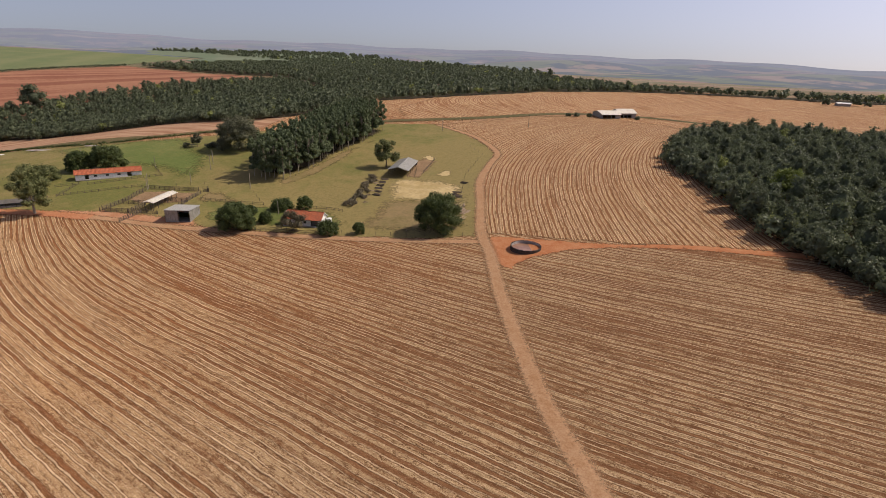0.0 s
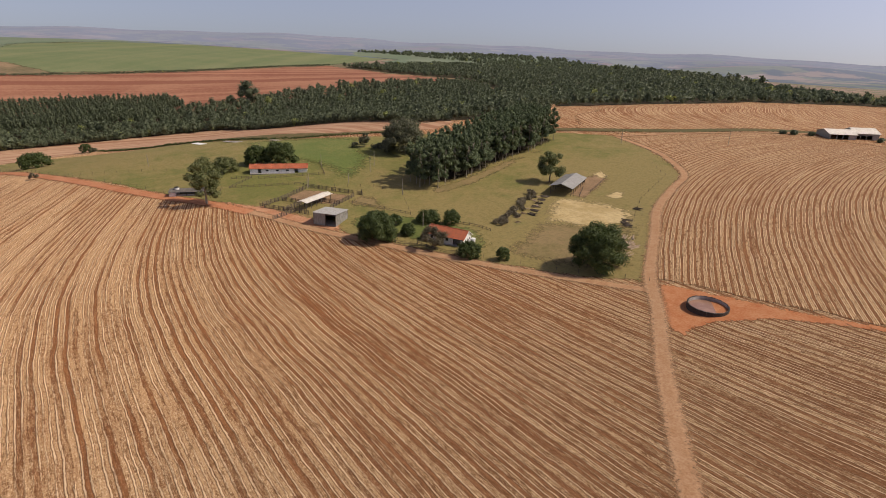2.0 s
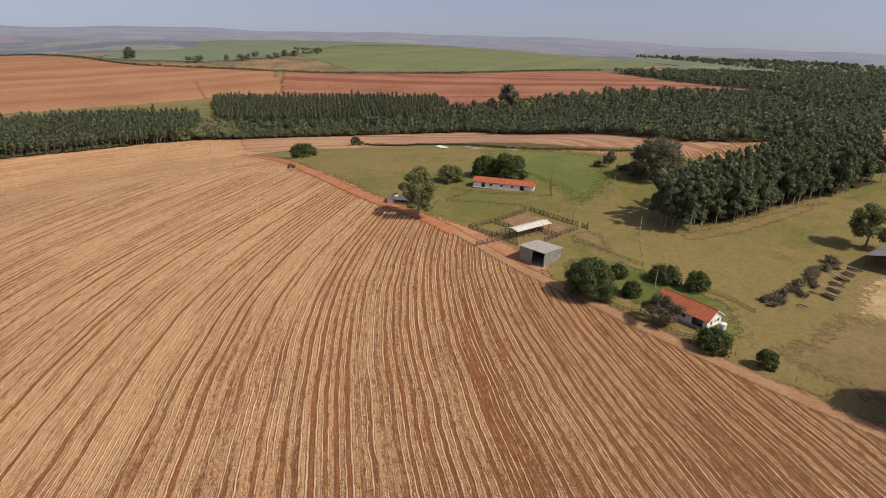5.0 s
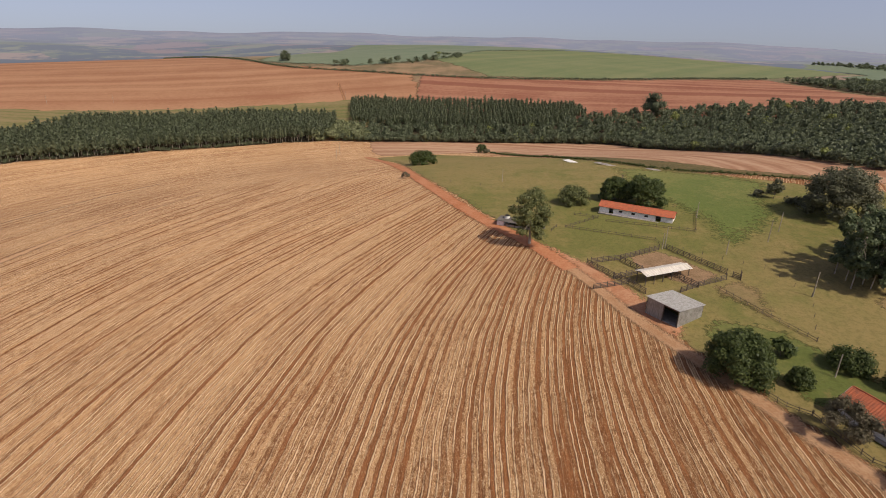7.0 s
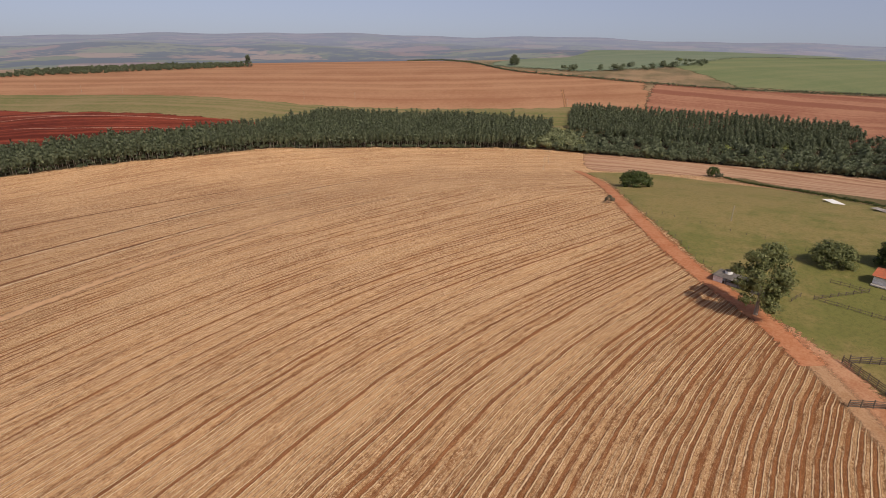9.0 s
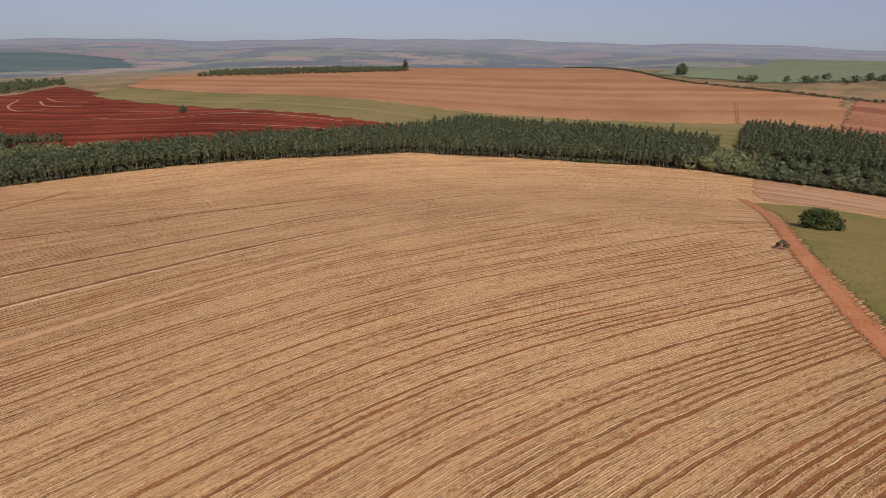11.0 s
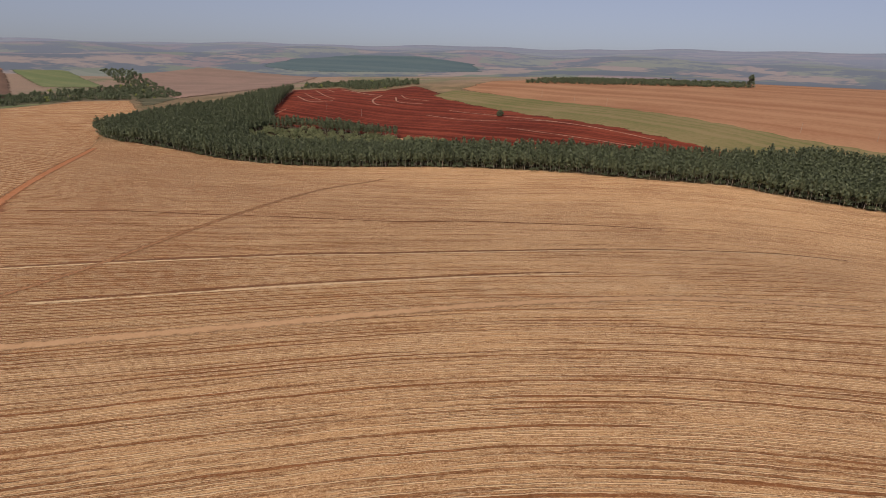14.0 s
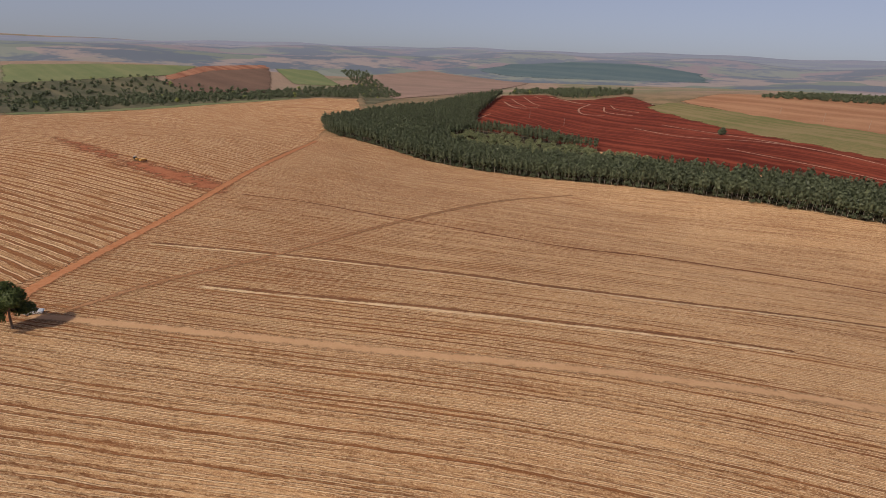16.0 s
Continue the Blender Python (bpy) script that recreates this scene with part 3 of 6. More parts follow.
CANE = [(-850, 95), (-856, 260), (-912, 505), (-1010, 640), (-1250, 860), (-1600, 900), (-1750, 500), (-1500, 100), (-1100, -20)]

zone("stubble_contours", FIELD_C, 4, 0.12, M_FIELD_C, "curved contour rows of straw on red soil", rows_c, worn=0.45)
zone("stubble_slope", FIELD_D, 8, 0.06, M_FIELD_D, "stubble rows across a falling slope", rows_d)
zone("pasture", PASTURE, 4, 0.09, M_GRASS, "short green and straw-dry pasture grass", None, 0.8, "pasture")
zone("red_field", RED_FIELD, 12, 0.4, M_REDFIELD, "freshly ploughed dark red soil field", lambda x, y: 0.83 * x + 0.55 * y, 0.4)
zone("orange_field", ORANGE, 16, 0.5, M_ORANGE, "far harvested orange-brown field", lambda x, y: -0.85 * x - 0.45 * y, 0.4)
zone("brown_field", BROWN, 16, 0.4, M_BROWNFIELD, "far harvested red-brown field", lambda x, y: -0.98 * x + 0.18 * y, 0.4)
zone("green_strip", GREEN_STRIP, 12, 0.9, M_GREENSTRIP, "green and brown strip of young crop", lambda x, y: 0.94 * x + 0.35 * y, 0.4)
zone("cane_field", CANE, 20, 0.5, M_CANE, "far light green crop field")
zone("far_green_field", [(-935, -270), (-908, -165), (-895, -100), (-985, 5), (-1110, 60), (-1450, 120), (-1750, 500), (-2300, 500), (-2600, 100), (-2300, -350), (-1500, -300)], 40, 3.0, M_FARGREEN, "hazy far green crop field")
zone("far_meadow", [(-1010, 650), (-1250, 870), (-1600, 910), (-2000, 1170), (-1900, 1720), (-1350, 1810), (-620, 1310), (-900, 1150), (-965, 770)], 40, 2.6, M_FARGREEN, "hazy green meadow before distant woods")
zone("valley_floor", [(140, -992), (272, -866), (405, -612), (540, -540), (780, -900), (560, -1190), (480, -1112), (255, -1080), (135, -1290), (60, -1250), (-20, -960), (22, -808), (62, -966)], 20, 1.0, M_VALLEYSCRUB, "dark scrubby valley side")
zone("valley_green_field", [(712, -954), (860, -1130), (542, -1390), (530, -1204)], 16, 2.2, M_CANE, "green crop field across the valley")
zone("valley_orange_strip", [(500, -1110), (545, -1200), (550, -1385), (440, -1570), (405, -1490), (490, -1330)], 16, 2.0, M_BROWNFIELD, "bare orange strip between valley fields")
zone("valley_brown_field", [(252, -1058), (378, -1000), (505, -1115), (508, -1322), (415, -1502), (330, -1290)], 16, 2.4, M_VALLEYBROWN, "dark brown ploughed field across the valley")
zone("valley_pale_field", [(174, -1540), (12, -1800), (-282, -1490), (-161, -1070), (0, -930), (80, -1200)], 16, 2.2, M_VALLEYTAN, "pinkish dry fields in the far valley")
zone("valley_meadow", [(410, -1500), (308, -1570), (150, -1250), (270, -1240)], 16, 2.4, M_CANE, "green meadow among valley woods")
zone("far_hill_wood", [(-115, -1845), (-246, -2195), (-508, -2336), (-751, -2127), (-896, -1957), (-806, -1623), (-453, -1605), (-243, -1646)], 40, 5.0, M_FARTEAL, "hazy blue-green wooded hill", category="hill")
zone("field_verge", [(397, -590), (255, -856), (150, -985), (160, -1005), (280, -915), (490, -695)], 12, 0.6, M_CANE, "green strip along the slope's far edge")
zone("lush_pasture", [(-268, 118), (-300, 122), (-330, 126), (-316, 146), (-300, 172), (-280, 190), (-255, 176), (-232, 168), (-214, 152), (-204, 138), (-214, 128), (-232, 132), (-246, 128)], 4, 0.10, M_LUSH, "lush green pasture behind the stable", None, 6.0, "pasture")
zone("red_patch", [(210, -440), (150, -394), (74, -332), (25, -309), (-26, -272), (-28, -228), (50, -281), (130, -342), (215, -415)], 5, 0.12, M_REDSOFT, "bare red strip of scraped soil", None, 4.6, "ground")
zone("yard_dirt", [(-222, 79), (-206, 90), (-199, 95.5), (-190, 99), (-184, 102), (-176, 105), (-167, 108), (-160, 106), (-163, 101), (-176, 95), (-190, 90), (-208, 82)], 2, 0.14, M_YARD, "bare red earth yard before the shed and corral", None, 2.2, "ground")
zone("bund", [(-492, 84), (-430, 106), (-368, 121), (-312, 149), (-295, 179), (-280, 205), (-288, 214), (-309, 183), (-366, 148), (-440, 122), (-497, 98)], 5, 0.14, M_VERGE, "dark rough grass strip with silage bunkers", None, 1.0, "verge")
zone("dirt_apron", [(-73, 144), (-66, 146), (-57, 147.5), (-45, 150), (-34, 153), (-17, 160), (1, 163.5), (18, 168), (18, 162), (1, 158), (-17, 155), (-34, 149), (-45, 142.5), (-52, 134), (-54.5, 128), (-54, 123), (-58, 123.5), (-63, 128)], 1.5, 0.12, M_APRON, "bare red earth round the water tank", None, 1.6, "ground")
zone("north_stubble", [(-188, 299), (-172, 334), (-131, 374), (-70, 384), (-36, 350), (0, 380), (120, 480), (240, 640), (150, 720), (-8, 760), (-130, 790), (-275, 660), (-285, 450), (-250, 330), (-215, 290)], 10, 0.07, M_FIELD_N, "fine pinkish stubble field behind the farm", lambda x, y: 0.74 * x + 0.67 * y + 22 * np.sin((0.74 * y - 0.67 * x) / 55), 0.6, worn=0.3)
zone("north_strip", [(-464, 0), (-480, 34), (-493, 86), (-440, 110), (-366, 137), (-309, 172), (-288, 200), (-270, 232), (-290, 268), (-317, 245), (-429, 232), (-525, 190), (-560, 135), (-570, 52), (-558, -25), (-500, -14)], 6, 0.10, M_FARSTUB, "pale stubble strip before the forest", lambda x, y: np.hypot(x + 330, y - 20), 0.8)
zone("pen_ground", [(-204.5, 105), (-209, 115), (-202.5, 120.5), (-199.5, 121.5), (-192.3, 126.4), (-184.5, 117), (-190, 111), (-197, 105.5)], 1.5, 0.12, M_PEN, "trampled bare soil inside the cattle pens", None, 2.0, "ground")
zone("worn_pasture", [(-193, 131), (-184, 135), (-171, 132), (-166, 126), (-176, 121), (-181, 115), (-189, 121)], 3, 0.10, M_WORN, "worn dry grass beside the pens", None, 3.5, "ground")
zone("grove_edge", [(-177, 150), (-171, 156), (-172.5, 173), (-179, 196), (-189, 223), (-190, 240), (-196, 240), (-192, 210), (-186, 188), (-182, 171), (-181, 158)], 3, 0.10, M_WORN, "bare brown leaf litter beside the grove", None, 1.8, "ground")
zone("worn_corner", [(-118, 128), (-122, 145), (-130, 160), (-120, 168), (-106, 180), (-99, 184), (-92, 170), (-84, 157), (-79, 149), (-88, 137), (-100, 131)], 3, 0.10, M_WORN, "worn brownish grass by the crossroads", None, 5.0, "ground")
zone("barn_ground", [(-139, 190), (-150, 214), (-150, 226), (-140, 220), (-134, 203), (-130, 190)], 2, 0.11, M_PEN, "bare brown ground beside the barn", None, 2.4, "ground")
zone("dry_yard", [(-124, 156), (-134, 168), (-144, 184), (-134, 193), (-119, 196), (-104, 192), (-99, 180), (-104, 166)], 3, 0.14, M_DRY, "trampled dry straw yard before the barn", None, 5.0, "ground")
zone("dry_patch", [(-129, 197), (-130, 208), (-124, 210), (-119, 198)], 2, 0.12, M_DRY, "bare pale patch in the pasture", None, 2.5, "ground")
zone("pale_patch", [(-152, 221), (-152, 231), (-142, 224), (-142, 216)], 2, 0.12, M_DRY, "bare pale patch behind the barn", None, 2.5, "ground")
zone("house_lawn", [(-165, 106), (-150, 113), (-133, 119), (-120, 124), (-118, 134), (-135, 142), (-152, 136), (-168, 128), (-172, 114)], 3, 0.11, M_LAWN, "green mown lawn round the farmhouse", None, 3.0, "ground")
ribbon("grass_strip", [(-226, 280), (-176, 330), (-138, 384), (-87, 416), (-40, 420)], 13, 0.3, M_VERGE, "dark rough grass strip between fields", 8, "verge")
ribbon("road", [(74, -66), (52, -28), (30, 8), (12, 33), (-2, 50), (-11, 61), (-27, 78), (-49, 107), (-65, 131), (-76, 146), (-91, 173), (-106, 200), (-116, 228), (-122, 247), (-137, 264), (-156, 279), (-188, 293)], 6.4, 0.17, M_ROAD, "pale dusty dirt farm road")
ribbon("road_west", [(-70, 139), (-95, 128.5), (-121, 118), (-146, 108), (-172, 97), (-192, 90), (-212, 81)], 6.4, 0.15, M_ROAD, "dusty dirt track along the field")
ribbon("red_road", [(-196, 88), (-211, 81), (-235, 66.5), (-259, 55), (-302, 39), (-350, 26), (-407, 11), (-438, 1), (-462, -10)], 7.5, 0.19, M_REDROAD, "bare red earth track along the fence")
ribbon("forest_path", [(-540, -32), (-592, -47), (-640, -58), (-698, -72), (-780, -96)], 5.0, 0.55, M_FAINT, "faint red path leading through the forest gap", 5)
ribbon("red_road_south", [(-42, -86), (-34, -103), (-30, -133), (-24, -187), (-8, -304), (0, -400), (6, -508)], 8.5, 0.2, M_REDSOUTH, "straight red earth track through stubble", 6)
ribbon("field_track", [(-52, -94), (-65, -118), (-88, -145), (-126, -211), (-170, -297), (-215, -340)], 6.0, 0.12, M_FAINT, "faint brown wheel track through stubble", 6)
ribbon("straw_band", [(-46, -91), (-96, -86), (-138, -82.5), (-181, -81), (-230, -78), (-262, -73), (-300, -62)], 6.0, 0.1, M_BAND, "pale band of flattened straw", 6)
LINES = [[(-39, -153.7), (-74, -147), (-115, -139), (-153, -133.6), (-178, -130.5), (-222, -131), (-289, -139), (-347, -138), (-380, -124)],
         [(-77, -114.7), (-105, -110.6), (-144, -107), (-168, -105), (-190, -104), (-230, -103)],
         [(-31.7, -247), (-75, -230), (-117, -206), (-180, -183), (-225, -187), (-290, -191), (-330, -186)]]
for k, line in enumerate(LINES):
    ribbon("terrace_line", line, (2.1, 1.7, 2.0)[k], 0.1, M_BROKEN if k < 2 else M_DARKLINE, "broken dark line of bare soil", 5, "furrow", 0.3, k)
for k, line in enumerate(LINES[:2]):
    ribbon("straw_line", [(x, y + 1.7) for x, y in line], 1.8, 0.1, M_PALELINE, "broken pale line of straw", 5, "furrow", 0.3, 5 + k)
TERRACES = [[(-188, -850), (-196, -798), (-208, -776), (-232, -774)], [(-201, -889), (-207, -830), (-216, -790)], [(-221, -921), (-227, -835), (-236, -790)], [(-240, -925), (-246, -870)],
            [(-261, -903), (-288, -812), (-305, -786)], [(-305, -786), (-284, -748), (-283, -708), (-306, -690)], [(-318, -755), (-313, -712), (-338, -680)], [(-330, -770), (-330, -735), (-350, -700)],
            [(-352, -610), (-390, -520), (-429, -426)], [(-363, -465), (-390, -411), (-440, -335)], [(-320, -600), (-352, -530), (-406, -473), (-456, -361)], [(-143, -662), (-150, -700), (-166, -735)]]
for k, line in enumerate(TERRACES):
    ribbon("terrace_bank", line, (4.0, 3.0, 3.0, 2.5, 4.5, 3.5, 3.0, 2.5, 2.6, 2.4, 2.6, 3.0)[k], 0.55, M_PALESOIL, "pale crest of a contour bank in red soil", 4, "bank", 0.3, 30 + k)
ribbon("far_track", [(-114, 493), (-100, 590), (-84, 700)], 5.0, 0.4, M_ROAD, "far pale field track", 10)
ribbon("road_north", [(-188, 293), (-138, 372), (-87, 430), (-45, 537), (36, 687)], 6.0, 0.4, M_ROAD, "far pale dirt road", 10)


# ---- trees ----


def leaves_round(rnd, lobes, n, size, flat=0.45):
    """Leaf clumps on the skin of several lobes (centre, radii): three corners for each clump."""
    v = []
    areas = [r[0] * r[1] for _, r in lobes]
    total = sum(areas)
    for (c, r), a in zip(lobes, areas):
        k = max(3, int(n * a / total))
        d = rnd.normal(size=(k, 3))
        d[:, 2] = np.where(d[:, 2] < -0.6 * abs(d[:, 0]), -d[:, 2] * 0.5, d[:, 2])
        d /= np.linalg.norm(d, axis=1, keepdims=True)
        p = np.array(c) + d * np.array(r) * rnd.uniform(0.62, 1.09, (k, 1))
        nrm = d + rnd.normal(size=(k, 3)) * flat
        nrm /= np.linalg.norm(nrm, axis=1, keepdims=True)
        t = np.cross(nrm, rnd.normal(size=(k, 3)))
        t /= np.linalg.norm(t, axis=1, keepdims=True)
        b = np.cross(nrm, t)
        s = size * rnd.uniform(0.65, 1.45, (k, 1)) / 2
        w = s * rnd.uniform(0.7, 1.1, (k, 1))
        v.append(np.stack([p - t * s - b * w * 0.6, p + t * s * 1.1 - b * w * 0.4, p + b * w * 1.2 + t * s * rnd.uniform(-0.5, 0.5, (k, 1))], 1))
    return np.concatenate(v).reshape(-1, 3)


def core(c, r, seg=7, rings=4):
    """A low lump added inside a crown to block see-through, dark for inner shade."""
    v, f = [], []
    for i in range(rings + 1):
        th = math.pi * i / rings
        for j in range(seg):
            ph = 2 * math.pi * j / seg
            v.append((c[0] + r[0] * math.sin(th) * math.cos(ph), c[1] + r[1] * math.sin(th) * math.sin(ph), c[2] + r[2] * math.cos(th)))
    for i in range(rings):
        for j in range(seg):
            a, b, c, d = i * seg + j, i * seg + (j + 1) % seg, (i + 1) * seg + (j + 1) % seg, (i + 1) * seg + j
            f += [(a, b, c), (a, c, d)]
    return np.array(v), np.array(f)


def tube(path, radii, sides=6):
    """A tapered limb along a path."""
    v, f = [], []
    for k, (p, r) in enumerate(zip(path, radii)):
        d = (Vector(path[min(k + 1, len(path) - 1)]) - Vector(path[max(k - 1, 0)])).normalized()
        a = d.orthogonal().normalized()
        b = d.cross(a)
        for s in range(sides):
            t = 2 * math.pi * s / sides
            v.append(Vector(p) + (a * math.cos(t) + b * math.sin(t)) * r)
    for k in range(len(path) - 1):
        for s in range(sides):
            f.append((k * sides + s, k * sides + (s + 1) % sides, (k + 1) * sides + (s + 1) % sides, (k + 1) * sides + s))
    return np.array([tuple(q) for q in v]), np.array(f)


def join(parts):
    vs, fs, n = [], [], 0
    for v, f in parts:
        vs.append(v)
        fs.append(f + n)
        n += len(v)
    return np.concatenate(vs), np.concatenate(fs)


def crown_lobes(rnd, kind, h, w):
    """Lobes (centre, radii) that make up a crown of height h and width w."""
    r = w / 2 * 1.10
    lobes = []

    def ring(count, q0, q1, z0, z1, s0, s1, tall):
        for k in range(count):
            a, q, s = rnd.uniform(0, 6.28), rnd.uniform(q0, q1), rnd.uniform(s0, s1)
            lobes.append(((r * q * math.cos(a), r * q * math.sin(a), h * rnd.uniform(z0, z1)), (r * s, r * s, r * s * tall)))

    if kind == "round":
        lobes.append(((0, 0, h * 0.46), (r * 0.66, r * 0.66, h * 0.38)))
        ring(9, 0.45, 0.68, 0.16, 0.40, 0.28, 0.40, 0.9)
        ring(9, 0.40, 0.66, 0.42, 0.66, 0.26, 0.38, 0.95)
        ring(6, 0.05, 0.42, 0.66, 0.84, 0.24, 0.36, 0.85)
    elif kind == "dome":
        lobes.append(((0, 0, h * 0.44), (r * 0.74, r * 0.74, h * 0.42)))
        for k in range(26):
            a, e = 2.4 * k + rnd.uniform(-0.4, 0.4), (k + 0.5) / 26
            z = h * (0.10 + 0.72 * e)
            q = 0.70 * math.sqrt(max(0.03, 1 - max(0.0, (e - 0.30) / 0.72) ** 2))
            s = rnd.uniform(0.22, 0.34)
            lobes.append(((r * q * math.cos(a), r * q * math.sin(a), z), (r * s, r * s, r * s * 0.9)))
    elif kind == "open":
        ring(8, 0.30, 0.70, 0.32, 0.55, 0.26, 0.40, 0.9)
        ring(9, 0.20, 0.68, 0.52, 0.76, 0.28, 0.42, 0.95)
        ring(5, 0.0, 0.38, 0.76, 0.90, 0.26, 0.36, 0.9)
    elif kind == "airy":
        ring(9, 0.25, 0.66, 0.20, 0.42, 0.20, 0.32, 1.0)
        ring(12, 0.25, 0.76, 0.38, 0.66, 0.20, 0.34, 1.0)
        ring(9, 0.05, 0.50, 0.64, 0.90, 0.20, 0.30, 1.0)
    elif kind == "column":
        for k in range(15):
            f = k / 14
            a, q = rnd.uniform(0, 6.28), rnd.uniform(0.25, 0.58)
            s = (0.46 - 0.20 * f) * rnd.uniform(0.8, 1.2)
            lobes.append(((r * q * math.cos(a), r * q * math.sin(a), h * (0.24 + 0.69 * f)), (r * s, r * s, h * 0.075)))
    elif kind == "stand":
        for k in range(8):
            f = k / 7
            a, q = 2.4 * k + rnd.uniform(-0.5, 0.5), (0.40, 0.50, 0.50, 0.48, 0.45, 0.40, 0.28, 0.05)[k]
            s = (0.42, 0.50, 0.55, 0.55, 0.55, 0.52, 0.48, 0.42)[k] * rnd.uniform(0.85, 1.15)
            lobes.append(((r * q * math.cos(a), r * q * math.sin(a), h * (0.36 + 0.56 * f)), (r * s, r * s, h * 0.085)))
    else:
        ring(9, 0.15, 0.62, 0.22, 0.66, 0.36, 0.52, 0.85)
    return lobes


def limbs(rnd, lobes, h, thick, trunk_top):
    lean = rnd.uniform(-0.03, 0.03, 2) * h
    path = [(0, 0, -0.4), (lean[0] * 0.3, lean[1] * 0.3, trunk_top * 0.5), (lean[0], lean[1], trunk_top)]
    parts = [tube(path, [thick * 1.25, thick, thick * 0.75], 7)]
    for c, r in lobes[1:10]:
        mid = ((lean[0] + c[0]) / 2, (lean[1] + c[1]) / 2, trunk_top * 0.45 + c[2] * 0.55)
        parts.append(tube([path[2], mid, c], [thick * 0.6, thick * 0.35, thick * 0.12], 5))
    return join(parts)


def tree_mesh(seed, kind, h, w, n, size, trunk_frac, thick):
    rnd = np.random.RandomState(seed)
    lobes = crown_lobes(rnd, kind, h, w)
    leaf = leaves_round(rnd, lobes, int(n * 1.25), size * 1.15)
    f = np.arange(len(leaf)).reshape(-1, 3)
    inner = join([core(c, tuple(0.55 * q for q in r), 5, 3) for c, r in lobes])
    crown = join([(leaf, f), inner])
    # Zero tint on the added lumps paints the shade within the crown.
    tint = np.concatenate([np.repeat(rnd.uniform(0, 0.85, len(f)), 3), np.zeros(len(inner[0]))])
    trunk = limbs(rnd, lobes, h, thick, h * trunk_frac)
    return crown, tint, trunk


def make_tree(name, seed, kind, x, y, h, w, leaf, wood, label, n=900, size=0.55, trunk=0.35, thick=None, category="tree", group=""):
    crown, tint, limb = tree_mesh(seed, kind, h, w, n, size, trunk, thick or 0.035 * h * 0.6)
    top = new(name)
    top.matrix_world = pose(x, y, hz(x, y), 0, 0, seed * 37 % 360)
    me = mesh_from("crown", *crown)
    set_attr(me, "tint", tint)
    me.materials.append(leaf)
    c = new("crown", me)
    me = mesh_from("trunk", *limb)
    me.materials.append(wood)
    smooth(me)
    t = new("trunk", me)
    c.parent = t.parent = top
    return tagged(top, label, category, group)


def scatter(poly, gap, seed, jitter=0.45):
    rnd = np.random.RandomState(seed)
    xs, ys = [p[0] for p in poly], [p[1] for p in poly]
    gx, gy = np.meshgrid(np.arange(min(xs), max(xs), gap), np.arange(min(ys), max(ys), gap))
    gx, gy = gx.ravel(), gy.ravel()
    gx = gx + rnd.uniform(-1, 1, gx.shape) * jitter * gap
    gy = gy + rnd.uniform(-1, 1, gy.shape) * jitter * gap
    k = inside(gx, gy, poly)
    return gx[k], gy[k]


def woods(name, spots, protos, leaf, wood, label, seed, vary=0.25, scale=1.0):
    """Many trees in one mesh: spots are arrays x, y; protos are (crown, tint, trunk)."""
    rnd = np.random.RandomState(seed)
    x, y = spots
    z = heights(x, y)
    cv, ct, tv, tf, cf, nc, nt = [], [], [], [], [], 0, 0
    for k in range(len(x)):
        (v, f), t, (wv, wf) = protos[rnd.randint(len(protos))]
        a = rnd.uniform(0, 6.28)
        s = scale * (1 + rnd.uniform(-vary, vary))
        sz = s * rnd.uniform(0.9, 1.12)
        m = np.array([[s * math.cos(a), -s * math.sin(a), 0], [s * math.sin(a), s * math.cos(a), 0], [0, 0, sz]])
        o = np.array([x[k], y[k], z[k]])
        cv.append(v @ m.T + o)
        cf.append(f + nc)
        nc += len(v)
        shade = rnd.uniform(0, 1)
        ct.append(np.clip(t * 0.5 + shade * 0.5, 0, 1) if shade < 0.985 else np.full(len(v), 1.0))
        tv.append(wv @ m.T + o)
        tf.append(wf + nt)
        nt += len(wv)
    top = new(name)
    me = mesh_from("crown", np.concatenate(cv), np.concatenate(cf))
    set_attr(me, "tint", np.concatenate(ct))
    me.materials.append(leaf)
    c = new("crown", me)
    me = mesh_from("trunk", np.concatenate(tv), np.concatenate(tf))
    me.materials.append(wood)
    b = new("trunk", me)
    c.parent = b.parent = top
    for part_ob in (c, b):
        tagged(part_ob, kind="stuff")
    return tagged(top, label, "woods", kind="stuff")


def proto(seed, kind, h, w, n, size, trunk, thick):
    """A light tree for woods: few leaf clumps, a bare stem."""
    rnd = np.random.RandomState(seed)
    lobes = crown_lobes(rnd, kind, h, w)
    leaf = leaves_round(rnd, lobes, n, size, 0.34)
    f = np.arange(len(leaf)).reshape(-1, 3)
    lo, hi = min(c[2] for c, _ in lobes), max(c[2] for c, _ in lobes)
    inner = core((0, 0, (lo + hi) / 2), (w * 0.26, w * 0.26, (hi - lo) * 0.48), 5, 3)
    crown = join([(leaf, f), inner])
    # Low tint on the added lump paints shade behind the leaf clumps.
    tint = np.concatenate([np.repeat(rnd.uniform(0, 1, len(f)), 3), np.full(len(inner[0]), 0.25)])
    return crown, tint, tube([(0, 0, -0.5), (0, 0, h * trunk)], [thick, thick * 0.6], 3)


WEST_WOOD = [(36, -628), (4, -566), (-45, -522), (-103, -464), (-165, -424), (-232, -384), (-343, -314), (-438, -253), (-485, -184), (-522, -100), (-538, -58), (-606, -62), (-610, -105), (-592, -160),
             (-560, -225), (-533, -274), (-486, -287), (-446, -307), (-371, -350), (-319, -382), (-285, -445), (-254, -522), (-216, -582), (-145, -632), (-150, -720), (-186, -930), (-133, -875), (-80, -775),
             (-27, -755), (24, -680)]
